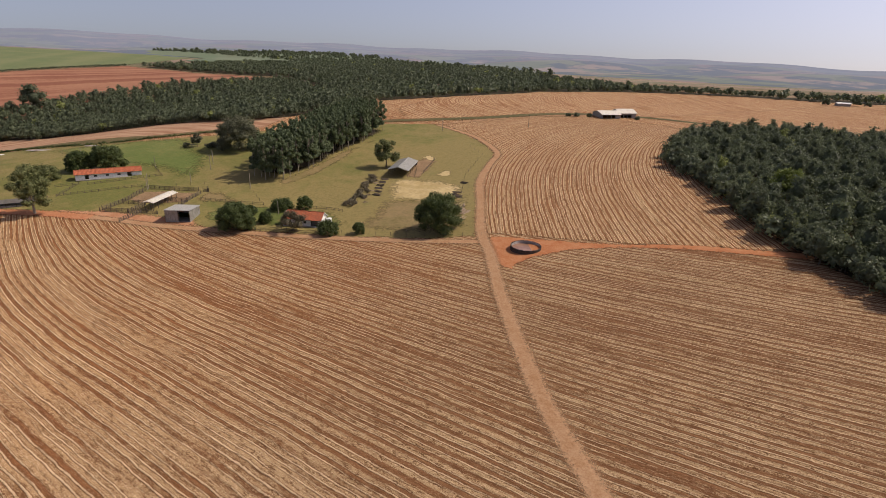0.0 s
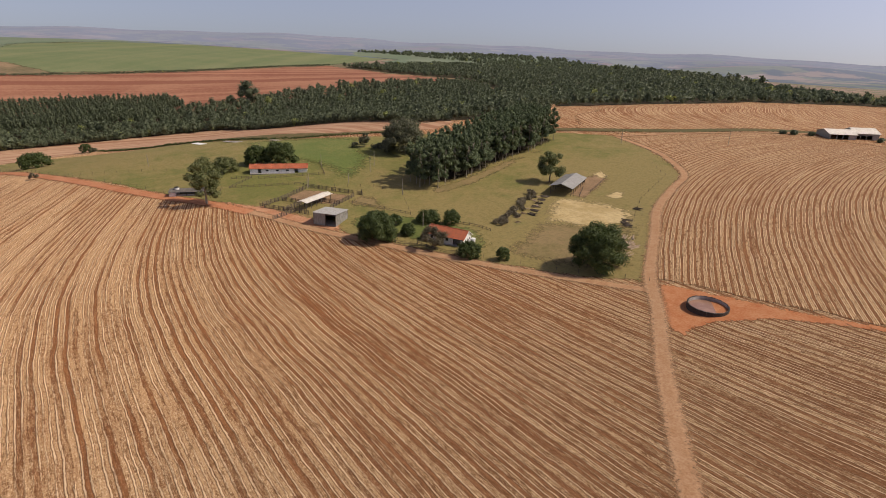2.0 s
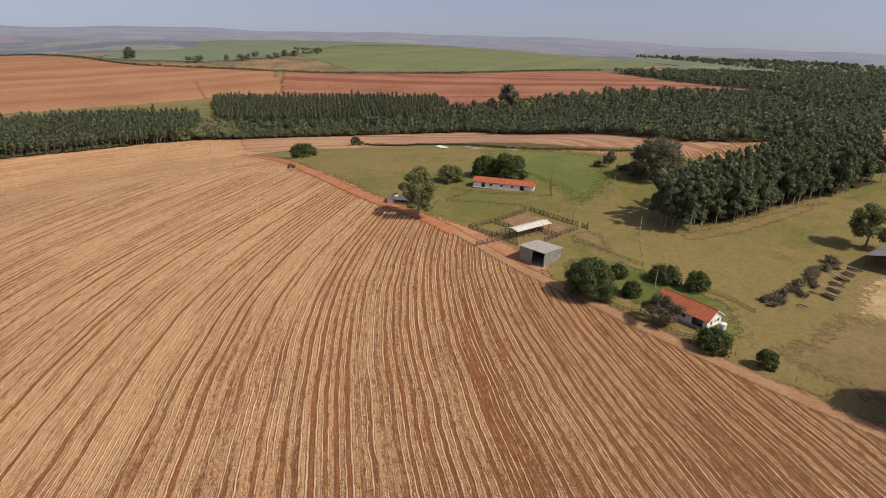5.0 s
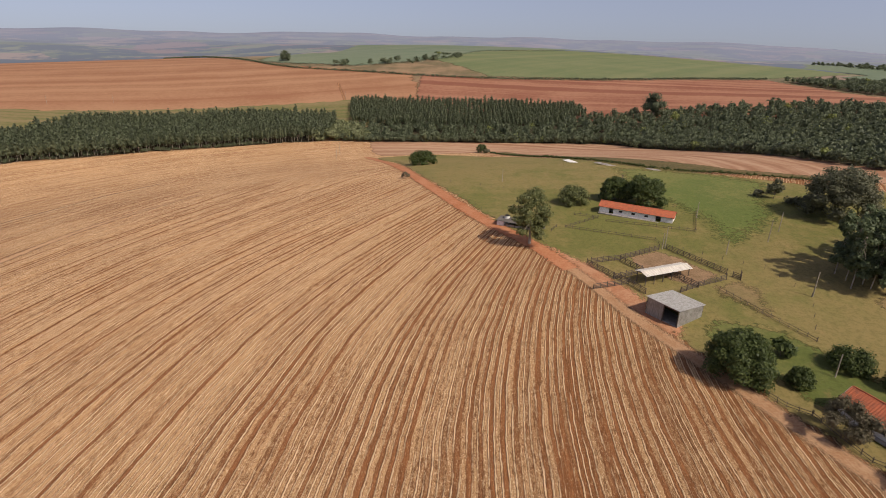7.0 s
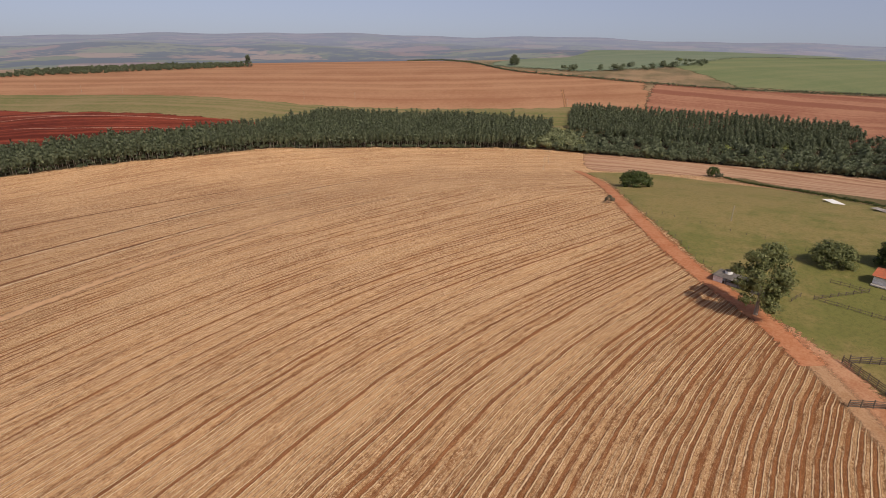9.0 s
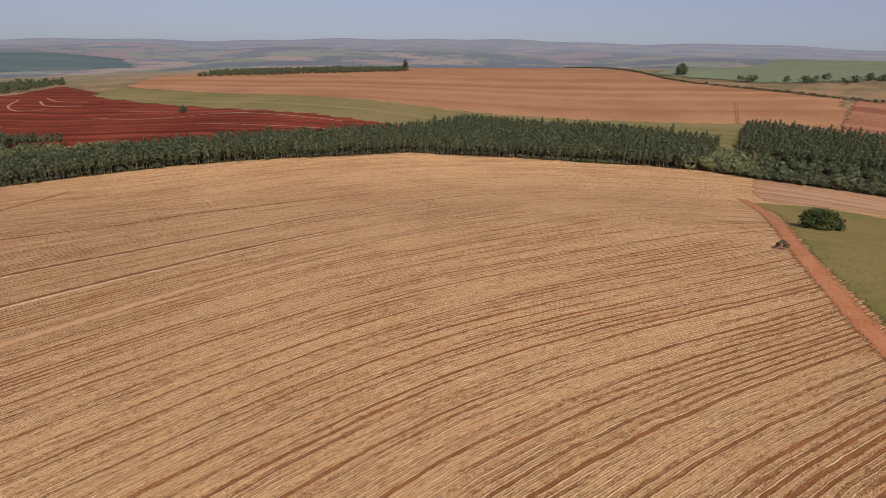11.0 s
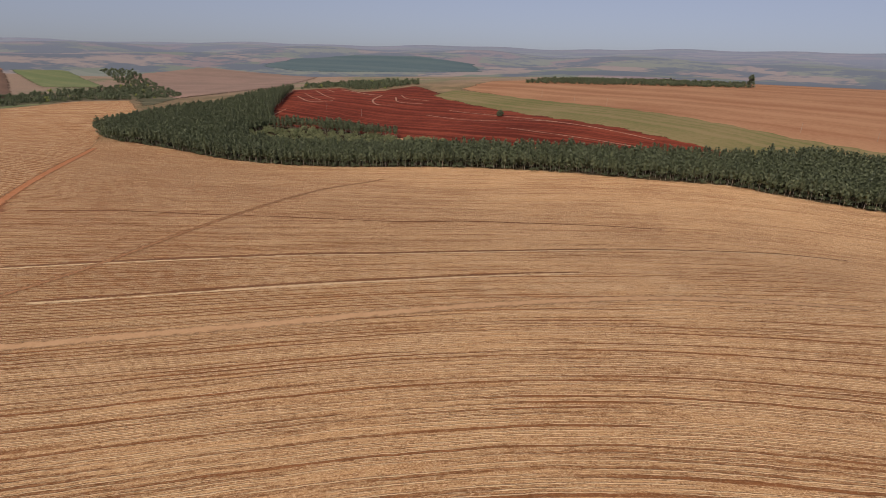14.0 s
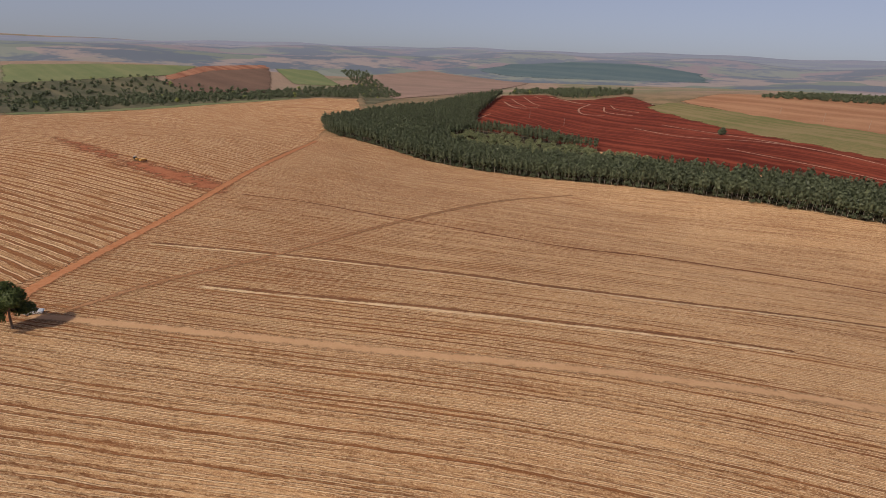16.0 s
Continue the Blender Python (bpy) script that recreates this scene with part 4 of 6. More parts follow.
NORTH_WOOD = [(-541, -52), (-543, -20), (-548, 50), (-540, 130), (-520, 182), (-429, 222), (-317, 238), (-290, 262), (-275, 310), (-299, 372), (-400, 480), (-620, 560), (-662, 440), (-659, 346),
              (-640, 250), (-640, 180), (-640, 60), (-604, -30), (-592, -40), (-596, -60)]
NORTH_PLANT = [(-600, -47), (-604, 60), (-600, 150), (-640, 190), (-672, 180), (-690, 100), (-682, -62)]
FAR_WOOD = [(-300, 374), (-272, 446), (-264, 645), (-190, 715), (-125, 736), (-62, 736), (18, 710), (112, 702), (120, 742), (20, 758), (-120, 775), (-200, 805), (-345, 935), (-620, 1150), (-900, 1150), (-960, 760),
            (-900, 625), (-885, 512), (-765, 540), (-655, 592), (-600, 570), (-400, 480)]
FAR_WOOD_B = [(-345, 940), (-620, 1300), (-850, 1420), (-1350, 1800), (-1900, 1700), (-1980, 1180), (-1450, 1320), (-900, 1160), (-620, 1160)]
RIDGE_WOOD = [(-545, -812), (-632, -715), (-784, -585), (-830, -640), (-760, -760), (-620, -880)]
TOP_WOOD = [(-200, -962), (-262, -955), (-282, -862), (-318, -856), (-378, -900), (-394, -905), (-402, -960), (-330, -1040), (-212, -1030)]
VALLEY_WOOD = [(60, -960), (150, -1000), (280, -900), (420, -720), (560, -740), (480, -860), (400, -1000), (270, -1080), (130, -1280), (250, -1600), (180, -1650), (60, -1250), (-20, -960)]
EAST_WOOD = [(-50, 345), (-47, 268), (-21, 220), (-6, 184), (8, 163), (17, 152), (27, 143), (58, 134), (72, 200), (80, 330), (40, 400), (-20, 390)]
GROVE = [(-193, 150), (-177, 156), (-203, 262), (-236, 270), (-215, 205)]

P_PLANT = [proto(40 + k, "stand", 12.2 + 0.5 * (k % 3), 4.9, 78, 1.25, 0.5, 0.15) for k in range(7)]
P_NATIVE = [proto(50 + k, ("round", "bush")[k % 2], 10.5, 11.5, 110, 1.5, 0.4, 0.25) for k in range(4)] + [proto(60 + k, "round", 13, 12, 110, 1.6, 0.5, 0.25) for k in range(3)]
P_NEAR = [proto(70 + k, "round", 14, 11, 560, 0.80, 0.4, 0.25) for k in range(4)] + [proto(80 + k, "round", 15.5, 9.5, 560, 0.78, 0.5, 0.25) for k in range(3)]
P_FAR = [proto(110 + k, ("round", "bush")[k % 2], 11.5, 12.5, 52, 2.3, 0.3, 0.2) for k in range(5)]
CLEARING = [(-118, -585), (-141, -612), (-182, -594), (-223, -545), (-262, -499), (-296, -442), (-318, -395), (-296, -398), (-262, -432), (-212, -470), (-160, -508), (-120, -545)]


def without(spots, poly):
    x, y = spots
    out = ~inside(x, y, poly)
    return x[out], y[out]


woods("plantation", without(scatter(WEST_WOOD, 4.2, 1, 0.28), CLEARING), P_PLANT, M_LEAF_PLANT, M_PALEBARK, "dense dark green eucalyptus plantation with pale stems", 1, 0.13)
woods("plantation_back", scatter(NORTH_PLANT, 4.1, 12, 0.28), P_PLANT, M_LEAF_PLANT, M_PALEBARK, "tall dark eucalyptus stand behind the forest", 12, 0.13, 0.84)
woods("forest", scatter(NORTH_WOOD, 6.8, 2), P_NATIVE, M_LEAF_FOREST, M_BARK, "dense dark native forest in the valley", 2, 0.36, 0.66)
woods("far_forest", scatter(FAR_WOOD, 11, 3), P_FAR, M_LEAF_FOREST, M_BARK, "wide dark forest far off", 3, 0.25, 0.78)
woods("distant_forest", scatter(FAR_WOOD_B, 25, 13), P_FAR, M_LEAF_FOREST, M_BARK, "dark forest on distant slopes", 13, 0.3, 1.25)
woods("ridge_wood", scatter(RIDGE_WOOD, 7.5, 14), P_FAR, M_LEAF_PLANT, M_BARK, "dark wood along the far ridge", 14, 0.25, 0.52)
woods("hill_wood", scatter(TOP_WOOD, 8, 15), P_NATIVE, M_LEAF_FOREST, M_BARK, "dark scrub above the red field", 15, 0.45, 0.62)
woods("valley_wood", scatter(VALLEY_WOOD, 10.5, 16), P_FAR, M_LEAF_FOREST, M_BARK, "broken dark woodland in the far valley", 16, 0.45, 0.55)
woods("valley_bushes", scatter([(140, -992), (272, -866), (405, -612), (540, -540), (780, -900), (560, -1190), (480, -1112), (255, -1080)], 19, 17, 1.0), P_FAR, M_LEAF_FOREST, M_BARK, "scattered dark scrub on the valley side", 17, 0.6, 0.55)
woods("near_forest", scatter(EAST_WOOD, 5.6, 4), P_NEAR, M_LEAF_FOREST, M_BARK, "dense dark green native forest beside the field", 4, 0.32, 0.60)


def edge_spots(line, centre, gap, deep, seed):
    """Spots along an edge, pushed a little towards a centre."""
    rnd = np.random.RandomState(seed)
    ring = np.array([(p.x, p.y) for p in curve_through(line, gap)])
    ring = ring + rnd.uniform(-gap, gap, ring.shape) * 0.4
    d = np.array(centre) - ring
    d /= np.linalg.norm(d, axis=1, keepdims=True)
    ring = ring + d * rnd.uniform(0.5, deep, (len(ring), 1))
    return ring[:, 0], ring[:, 1]


def hedge_spots(pts, gap, spread, seed):
    rnd = np.random.RandomState(seed)
    line = curve_through(pts, gap)
    return np.array([p.x for p in line]) + rnd.uniform(-spread, spread, len(line)), np.array([p.y for p in line]) + rnd.uniform(-spread, spread, len(line))


P_BUSH = [proto(90 + k, "bush", 3.4, 4.6, 60, 0.8, 0.2, 0.1) for k in range(4)]
P_LOW = [proto(95 + k, "bush", 5.0, 6.0, 150, 0.75, 0.2, 0.1) for k in range(4)]
# Under the grove the dark litter colour also paints the trees' shadow.
for name, outline in (("plantation_litter", WEST_WOOD), ("stand_litter", NORTH_PLANT), ("forest_litter", NORTH_WOOD), ("far_litter", FAR_WOOD), ("near_litter", EAST_WOOD), ("grove_litter_shade", GROVE)):
    zone(name, outline, 9, 0.28, M_LITTER_SHADE, "dark leaf litter and shade tone under close-set trees", None, 0.5, "ground")
woods("gap_trees", scatter([(-533, -74), (-541, -48), (-543, -22), (-556, -24), (-584, -38), (-590, -56), (-560, -60)], 4.5, 33), P_LOW, M_LEAF_SCRUB, M_BARK, "light green broad trees at the forest gap", 33, 0.35, 1.75)
woods("bund_hedge", hedge_spots([(-488, 83), (-430, 105), (-368, 120), (-312, 148), (-295, 178), (-281, 203)], 0.9, 0.25, 34), P_BUSH, M_LEAF_MANGO, M_BARK, "low dark hedge along the silage bank", 34, 0.35, 0.42)
woods("clearing_scrub", scatter(CLEARING, 6.5, 31), P_LOW, M_LEAF_SCRUB, M_BARK, "light green scrub in a plantation clearing", 31, 0.5, 1.1)
woods("forest_edge", edge_spots(EAST_WOOD[:8], (60, 260), 1.6, 7.0, 21), P_LOW, M_LEAF_FOREST, M_BARK, "dense low scrub along the forest edge", 21, 0.4, 1.2)
woods("plantation_floor", edge_spots(WEST_WOOD[:10], (-420, -520), 1.9, 14.0, 41), P_BUSH, M_LEAF_PLANT, M_BARK, "dark undergrowth among the plantation stems", 41, 0.35, 1.0)
woods("valley_edge", edge_spots(NORTH_WOOD[:8], (-620, 320), 2.2, 10.0, 22), P_LOW, M_LEAF_FOREST, M_BARK, "low scrub along the valley forest", 22, 0.4, 1.2)
woods("field_hedge", hedge_spots([(-1150, -505), (-1000, -320), (-890, -200), (-862, -80), (-840, 65), (-848, 258), (-885, 400), (-908, 503)], 2.2, 0.8, 5), P_BUSH, M_LEAF_FOREST, M_BARK, "dark low hedge along the far field edge", 6, 0.3)
woods("valley_scrub", hedge_spots([(-925, -130), (-960, -60), (-1010, 0), (-1080, 40), (-1200, 30)], 7.0, 22.0, 7), P_BUSH, M_LEAF_FOREST, M_BARK, "scattered dark scrub beyond the ridge", 7, 0.5, 2.2)

gx, gy = scatter(GROVE, 4.4, 5, 0.3)
P_GROVE = [make_tree("eucalyptus_tree", 100 + k, "column", float(gx[k]), float(gy[k]), 17.5, 6.5, M_LEAF_GROVE, M_PALEBARK, "tall eucalyptus with pale stem in a planted grove", 1050, 0.55, 0.8, 0.13, group="eucalyptus grove") for k in range(5)]
rg = random.Random(8)
for k in range(5, len(gx)):
    px, py = float(gx[k]), float(gy[k])
    copy_thing(P_GROVE[k % 5], pose(px, py, hz(px, py), rg.uniform(-2, 2), rg.uniform(-2, 2), rg.uniform(0, 360)))

SINGLES = [
    ("eucalyptus_tree", 11, "airy", -214, 79, 17.6, 14.0, M_LEAF_EUCA, M_PALEBARK, "tall airy eucalyptus at the field edge", 5200, 0.40, 0.4),
    ("shade_tree", 12, "dome", -252, 99, 7.0, 11.0, M_LEAF_EUCA, M_BARK, "low spreading round tree in the pasture", 2600, 0.38, 0.4),
    ("mango_tree", 13, "dome", -256, 115, 9.5, 11.0, M_LEAF_MANGO, M_BARK, "dark dense tree behind the long shed", 4500, 0.5, 0.35),
    ("mango_tree", 14, "dome", -248.5, 123, 11.2, 14.5, M_LEAF_MANGO, M_BARK, "dark dense round tree behind the long shed", 5500, 0.5, 0.35),
    ("pasture_tree", 15, "dome", -361, 38, 8.0, 15.5, M_LEAF_MANGO, M_BARK, "low broad dark tree alone in pasture", 2500, 0.6, 0.3),
    ("spreading_tree", 17, "dome", -235, 181, 18.0, 22.0, M_LEAF_GREY, M_BARK, "big spreading grey-green tree beside the grove", 9000, 0.5, 0.4),
    ("barn_tree", 18, "airy", -155, 199, 13.6, 12.0, M_LEAF_EUCA, M_BARK, "dark open tree beside the barn", 3600, 0.44, 0.35),
    ("mango_tree", 19, "dome", -89.5, 142, 12.6, 15.0, M_LEAF_MANGO, M_BARK, "huge dense dark mango tree at the crossroads", 14000, 0.34, 0.2),
    ("mango_tree", 20, "dome", -148.3, 110, 9.6, 12.3, M_LEAF_MANGO, M_BARK, "dense dark fruit tree in the house garden", 10000, 0.34, 0.3),
    ("garden_tree", 25, "airy", -131, 118.8, 6.8, 9.0, M_LEAF_TWIG, M_BARK, "grey twiggy tree before the farmhouse", 4200, 0.22, 0.35),
    ("field_tree", 30, "open", -47.6, -83.9, 11.6, 9.5, M_LEAF_MANGO, M_BARK, "dark tree shading a parked car", 6500, 0.42, 0.45),
    ("lone_tree", 31, "round", -618, 249, 30, 27, M_LEAF_FOREST, M_BARK, "big dark tree standing over the forest", 900, 1.2, 0.4),
    ("lone_tree", 32, "round", -945, -210, 19, 19, M_LEAF_FOREST, M_BARK, "lone dark tree on the far ridge", 500, 1.2, 0.3),
    ("pale_tree", 34, "round", 2, 216, 12.5, 12.0, M_LEAF_BRIGHT, M_BARK, "bright yellow-green tree within the forest", 3200, 0.42, 0.3),
    ("lone_tree", 35, "open", -790, -598, 19, 13, M_LEAF_FOREST, M_BARK, "tall dark tree over the ridge wood", 400, 1.2, 0.4),
    ("lone_tree", 33, "round", -384, -530, 8, 9, M_LEAF_FOREST, M_BARK, "lone small tree in the red field", 300, 0.9, 0.3),
]
for s in SINGLES:
    make_tree(s[0], s[1], s[2], s[3], s[4], s[5], s[6], s[7], s[8], s[9], s[10], s[11], s[12])
BUSHES = [(-145, 119.5, 4.2, 4.6), (-150.5, 132, 4.2, 8.4), (-143.5, 136.3, 5.4, 5.8), (-119, 122.5, 4.6, 7.4), (-110.6, 127.6, 4.0, 3.9), (-492, 76, 7.5, 9)]
for k, (x, y, h, w) in enumerate(BUSHES):
    make_tree("bush", 200 + k, "dome", x, y, h, w, M_LEAF_MANGO, M_BARK, "dark green rounded garden shrub", 2200, 0.28, 0.25, 0.1, "shrub", "shrubs")


# ---- building helpers ----


def part(name, bm, material, parent, label=""):
    """A bmesh as one mesh object under a thing or a part."""
    me = bpy.data.meshes.new(name)
    bm.to_mesh(me)
    bm.free()
    me.materials.append(material)
    ob = new(name, me)
    ob.parent = parent
    return tagged(ob, label)


def box(bm, c, size, turn=0.0, tilt=0.0):
    """A box at c; turn about z, tilt about its own x, in degrees."""
    m = Matrix.Translation(c) @ Matrix.Rotation(radians(turn), 4, "Z") @ Matrix.Rotation(radians(tilt), 4, "X") @ Matrix.Diagonal((*size, 1))
    bmesh.ops.create_cube(bm, size=1.0, matrix=m)
    return bm


def rod(bm, a, b, r0, r1=None, sides=6):
    a, b = Vector(a), Vector(b)
    d = b - a
    m = Matrix.Translation((a + b) / 2) @ d.to_track_quat("Z", "Y").to_matrix().to_4x4()
    bmesh.ops.create_cone(bm, cap_ends=True, segments=sides, radius1=r0, radius2=r0 if r1 is None else r1, depth=d.length, matrix=m)
    return bm


def sheet(bm, corners, thick, waves=0, amp=0.0):
    """A thin sloping sheet over four corners (eave a, eave b, ridge b, ridge a), with waves running up the slope."""
    a, b, c, d = [Vector(p) for p in corners]
    n = (b - a).cross(d - a).normalized()
    cols = max(1, waves * 4)
    top, low = [], []
    for k in range(cols + 1):
        f = k / cols
        o = n * (amp * math.sin(2 * math.pi * waves * f)) if waves else Vector()
        for p in (a.lerp(b, f), d.lerp(c, f)):
            top.append(bm.verts.new(p + o + n * thick / 2))
            low.append(bm.verts.new(p + o - n * thick / 2))
    for k in range(cols):
        i = 2 * k
        bm.faces.new((top[i], top[i + 2], top[i + 3], top[i + 1]))
        bm.faces.new((low[i + 1], low[i + 3], low[i + 2], low[i]))
        bm.faces.new((low[i], low[i + 2], top[i + 2], top[i]))
        bm.faces.new((top[i + 1], top[i + 3], low[i + 3], low[i + 1]))
    e = 2 * cols
    bm.faces.new((top[0], top[1], low[1], low[0]))
    bm.faces.new((low[e], low[e + 1], top[e + 1], top[e]))
    return bm


def prism(bm, outline, y0, y1):
    """An upright outline in x, z pushed from y0 to y1."""
    n = len(outline)
    a = [bm.verts.new((x, y0, z)) for x, z in outline]
    b = [bm.verts.new((x, y1, z)) for x, z in outline]
    bm.faces.new(a)
    bm.faces.new(b[::-1])
    for k in range(n):
        bm.faces.new((a[k], b[k], b[(k + 1) % n], a[(k + 1) % n]))
    bmesh.ops.recalc_face_normals(bm, faces=bm.faces)
    return bm


def wall_bm(x0, x1, z1, holes, y, thick):
    """A wall along x with real openings: holes are (x0, x1, z0, z1)."""
    bm = bmesh.new()
    at = x0
    for hx0, hx1, hz0, hz1 in sorted(holes):
        if hx0 > at:
            box(bm, ((at + hx0) / 2, y, z1 / 2), (hx0 - at, thick, z1))
        if hz0 > 0:
            box(bm, ((hx0 + hx1) / 2, y, hz0 / 2), (hx1 - hx0, thick, hz0))
        if hz1 < z1:
            box(bm, ((hx0 + hx1) / 2, y, (hz1 + z1) / 2), (hx1 - hx0, thick, z1 - hz1))
        at = hx1
    box(bm, ((at + x1) / 2, y, z1 / 2), (x1 - at, thick, z1))
    return bm


def thing(name, x, y, turn, label, category, group="", lift=0.0):
    ob = new(name)
    ob.matrix_world = pose(x, y, hz(x, y) + lift, 0, 0, turn)
    return tagged(ob, label, category, group)


def window(parent, x0, x1, z0, z1, y, frame_mat, pane_mat):
    bm = bmesh.new()
    t = 0.07
    for c, size in (((x0 + t / 2, y, (z0 + z1) / 2), (t, 0.12, z1 - z0)), ((x1 - t / 2, y, (z0 + z1) / 2), (t, 0.12, z1 - z0)),
                    (((x0 + x1) / 2, y, z0 + t / 2), (x1 - x0 - 2 * t, 0.12, t)), (((x0 + x1) / 2, y, z1 - t / 2), (x1 - x0 - 2 * t, 0.12, t))):
        box(bm, c, size)
    w = part("window", bm, frame_mat, parent)
    part("pane", box(bmesh.new(), ((x0 + x1) / 2, y, (z0 + z1) / 2), (x1 - x0 - 2 * t, 0.03, z1 - z0 - 2 * t)), pane_mat, w)
    return w


def tile_slope(parent, x0, x1, y_eave, z_eave, y_ridge, z_ridge, courses, name="roof"):
    """A roof slope: a board deck with overlapping courses of clay tiles on it, each a wavy strip."""
    pts = [(x0 + 0.05, y_eave, z_eave - 0.06), (x1 - 0.05, y_eave, z_eave - 0.06), (x1 - 0.05, y_ridge, z_ridge - 0.09), (x0 + 0.05, y_ridge, z_ridge - 0.09)]
    deck = part(name, sheet(bmesh.new(), pts if y_ridge > y_eave else [pts[1], pts[0], pts[3], pts[2]], 0.05), M_WOOD, parent, "roof slope of orange clay tiles")
    for k in range(courses):
        f0, f1 = k / courses, (k + 1.12) / courses
        ya, yb = y_eave + (y_ridge - y_eave) * f0, y_eave + (y_ridge - y_eave) * min(1, f1)
        za, zb = z_eave + (z_ridge - z_eave) * f0 + 0.05, z_eave + (z_ridge - z_eave) * min(1, f1)
        pts = [(x0, ya, za), (x1, ya, za), (x1, yb, zb), (x0, yb, zb)]
        if y_ridge < y_eave:
            pts = [pts[1], pts[0], pts[3], pts[2]]
        part("tile_course", sheet(bmesh.new(), pts, 0.04, int((x1 - x0) / 0.45), 0.035), M_TILE, deck)
    return deck


M_GLASS = painted("dark_window_glass", (0.03, 0.035, 0.04), (0.05, 0.055, 0.06), 0.15, 2.0)
M_FRAME = painted("dark_frame", (0.10, 0.09, 0.08), (0.16, 0.14, 0.12), 0.6)
M_TANK = painted("white_plastic", (0.74, 0.72, 0.68), (0.62, 0.58, 0.52), 0.5)
M_WATER = painted("muddy_water", (0.22, 0.115, 0.075), (0.29, 0.17, 0.115), 0.15, 0.3)
M_TYRE = painted("dark_rubber_wall", (0.045, 0.036, 0.030), (0.085, 0.065, 0.05), 0.9, 1.5)
M_LINER = painted("stained_liner", (0.20, 0.16, 0.13), (0.56, 0.51, 0.46), 0.7, 0.22)
M_TARP = painted("white_tarpaulin", (0.78, 0.75, 0.70), (0.66, 0.60, 0.52), 0.6, 0.5)
M_LOG = bark("cut_logs", (0.22, 0.15, 0.10), (0.42, 0.32, 0.23))
M_RUST = painted("rusted_iron", (0.10, 0.055, 0.035), (0.18, 0.10, 0.06), 0.8, 2.0, 0.4)


def farmhouse():
    h = thing("farmhouse", -132.6, 126.2, 23.5, "low white farmhouse with orange clay tile roof", "house")
    L, W, E, R = 6.2, 2.8, 2.6, 4.3
    part("floor_slab", box(bmesh.new(), (0.3, -0.1, 0.03), (2 * L + 1.6, 2 * W + 1.8, 0.30)), M_CONC, h, "worn concrete apron")
    front = [(-5.0, -4.1, 1.0, 2.0), (-2.6, -1.7, 0.2, 2.2), (0.2, 1.2, 1.0, 2.0), (2.6, 5.4, 0.2, 2.3)]
    part("front_wall", wall_bm(-L, L, E, front, -W, 0.2), M_WHITE, h)
    part("back_wall", wall_bm(-L, L, E, [(-4.5, -3.5, 1.0, 2.0), (-1.0, 0.0, 1.0, 2.0), (3.0, 3.9, 0.2, 2.2)], W, 0.2), M_WHITE, h)
    for name, sx in (("gable_wall", 1), ("end_wall", -1)):
        bm = wall_bm(-W + 0.1, W - 0.1, E, [(-1.6, -0.8, 1.1, 2.0), (0.1, 0.6, 1.3, 1.9), (1.2, 2.0, 1.1, 2.0)] if sx > 0 else [], 0, 0.2)
        prism(bm, [(-W - 0.1, E), (W + 0.1, E), (0, R)], -0.1, 0.1)
        w = part(name, bm, M_WHITE, h)
        w.matrix_local = pose(sx * (L - 0.1), 0, 0, 0, 0, 90)
        if sx > 0:
            for a, b, c, d in ((-1.6, -0.8, 1.1, 2.0), (0.1, 0.6, 1.3, 1.9), (1.2, 2.0, 1.1, 2.0)):
                window(w, a, b, c, d, 0, M_FRAME, M_GLASS)
    for a, b, c, d in ((-5.0, -4.1, 1.0, 2.0), (0.2, 1.2, 1.0, 2.0)):
        window(h, a, b, c, d, -W, M_FRAME, M_GLASS)
    part("door", box(bmesh.new(), (-2.15, -W, 1.2), (0.86, 0.06, 1.98)), M_WOOD, h, "dark wooden door")
    part("room_wall", box(bmesh.new(), (4.0, -W + 1.6, 1.3), (3.2, 0.15, 2.4)), M_CONC, h, "shaded porch back wall")
    for k, x in enumerate((2.65, 5.35)):
        part("porch_post", box(bmesh.new(), (x, -W, 1.3), (0.16, 0.24, 2.6)), M_WHITE, h)
    o = 0.55
    rise = (R - E) / W
    tile_slope(h, -L - 0.4, L + 0.4, -W - o, E - o * rise + 0.08, 0, R + 0.1, 11, "front_roof")
    tile_slope(h, -L - 0.4, L + 0.4, W + o, E - o * rise + 0.08, 0, R + 0.1, 11, "back_roof")
    bm = bmesh.new()
    for k in range(27):
        x = -L - 0.2 + k * 0.48
        rod(bm, (x, 0, R + 0.14), (x + 0.5, 0, R + 0.16), 0.14, 0.12, 8)
    part("ridge_tiles", bm, M_TILE, h, "pale-edged ridge tiles")
    for sx in (-1, 1):
        for sy in (-1, 1):
            bm = bmesh.new()
            sheet(bm, [(sx * (L + 0.42), sy * (W + o), E - o * rise), (sx * (L + 0.46), sy * (W + o), E - o * rise), (sx * (L + 0.46), 0, R + 0.02), (sx * (L + 0.42), 0, R + 0.02)], 0.16)
            part("barge_board", bm, M_WHITE, h)
    return h


def water_tower():
    t = thing("water_tank_stand", -122.6, 127.0, 10, "white plastic water tank on a short post stand", "water tank")
    for sx in (-0.5, 0.5):
        for sy in (-0.5, 0.5):
            part("post", box(bmesh.new(), (sx, sy, 0.9), (0.14, 0.14, 2.0)), M_WOOD, t)
    part("platform", box(bmesh.new(), (0, 0, 1.95), (1.5, 1.5, 0.12)), M_WOOD, t)
    tank = part("tank", rod(bmesh.new(), (0, 0, 2.01), (0, 0, 3.4), 0.72, 0.78, 16), M_TANK, t, "white plastic tank")
    part("lid", rod(bmesh.new(), (0, 0, 3.4), (0, 0, 3.56), 0.8, 0.35, 16), M_TANK, tank)


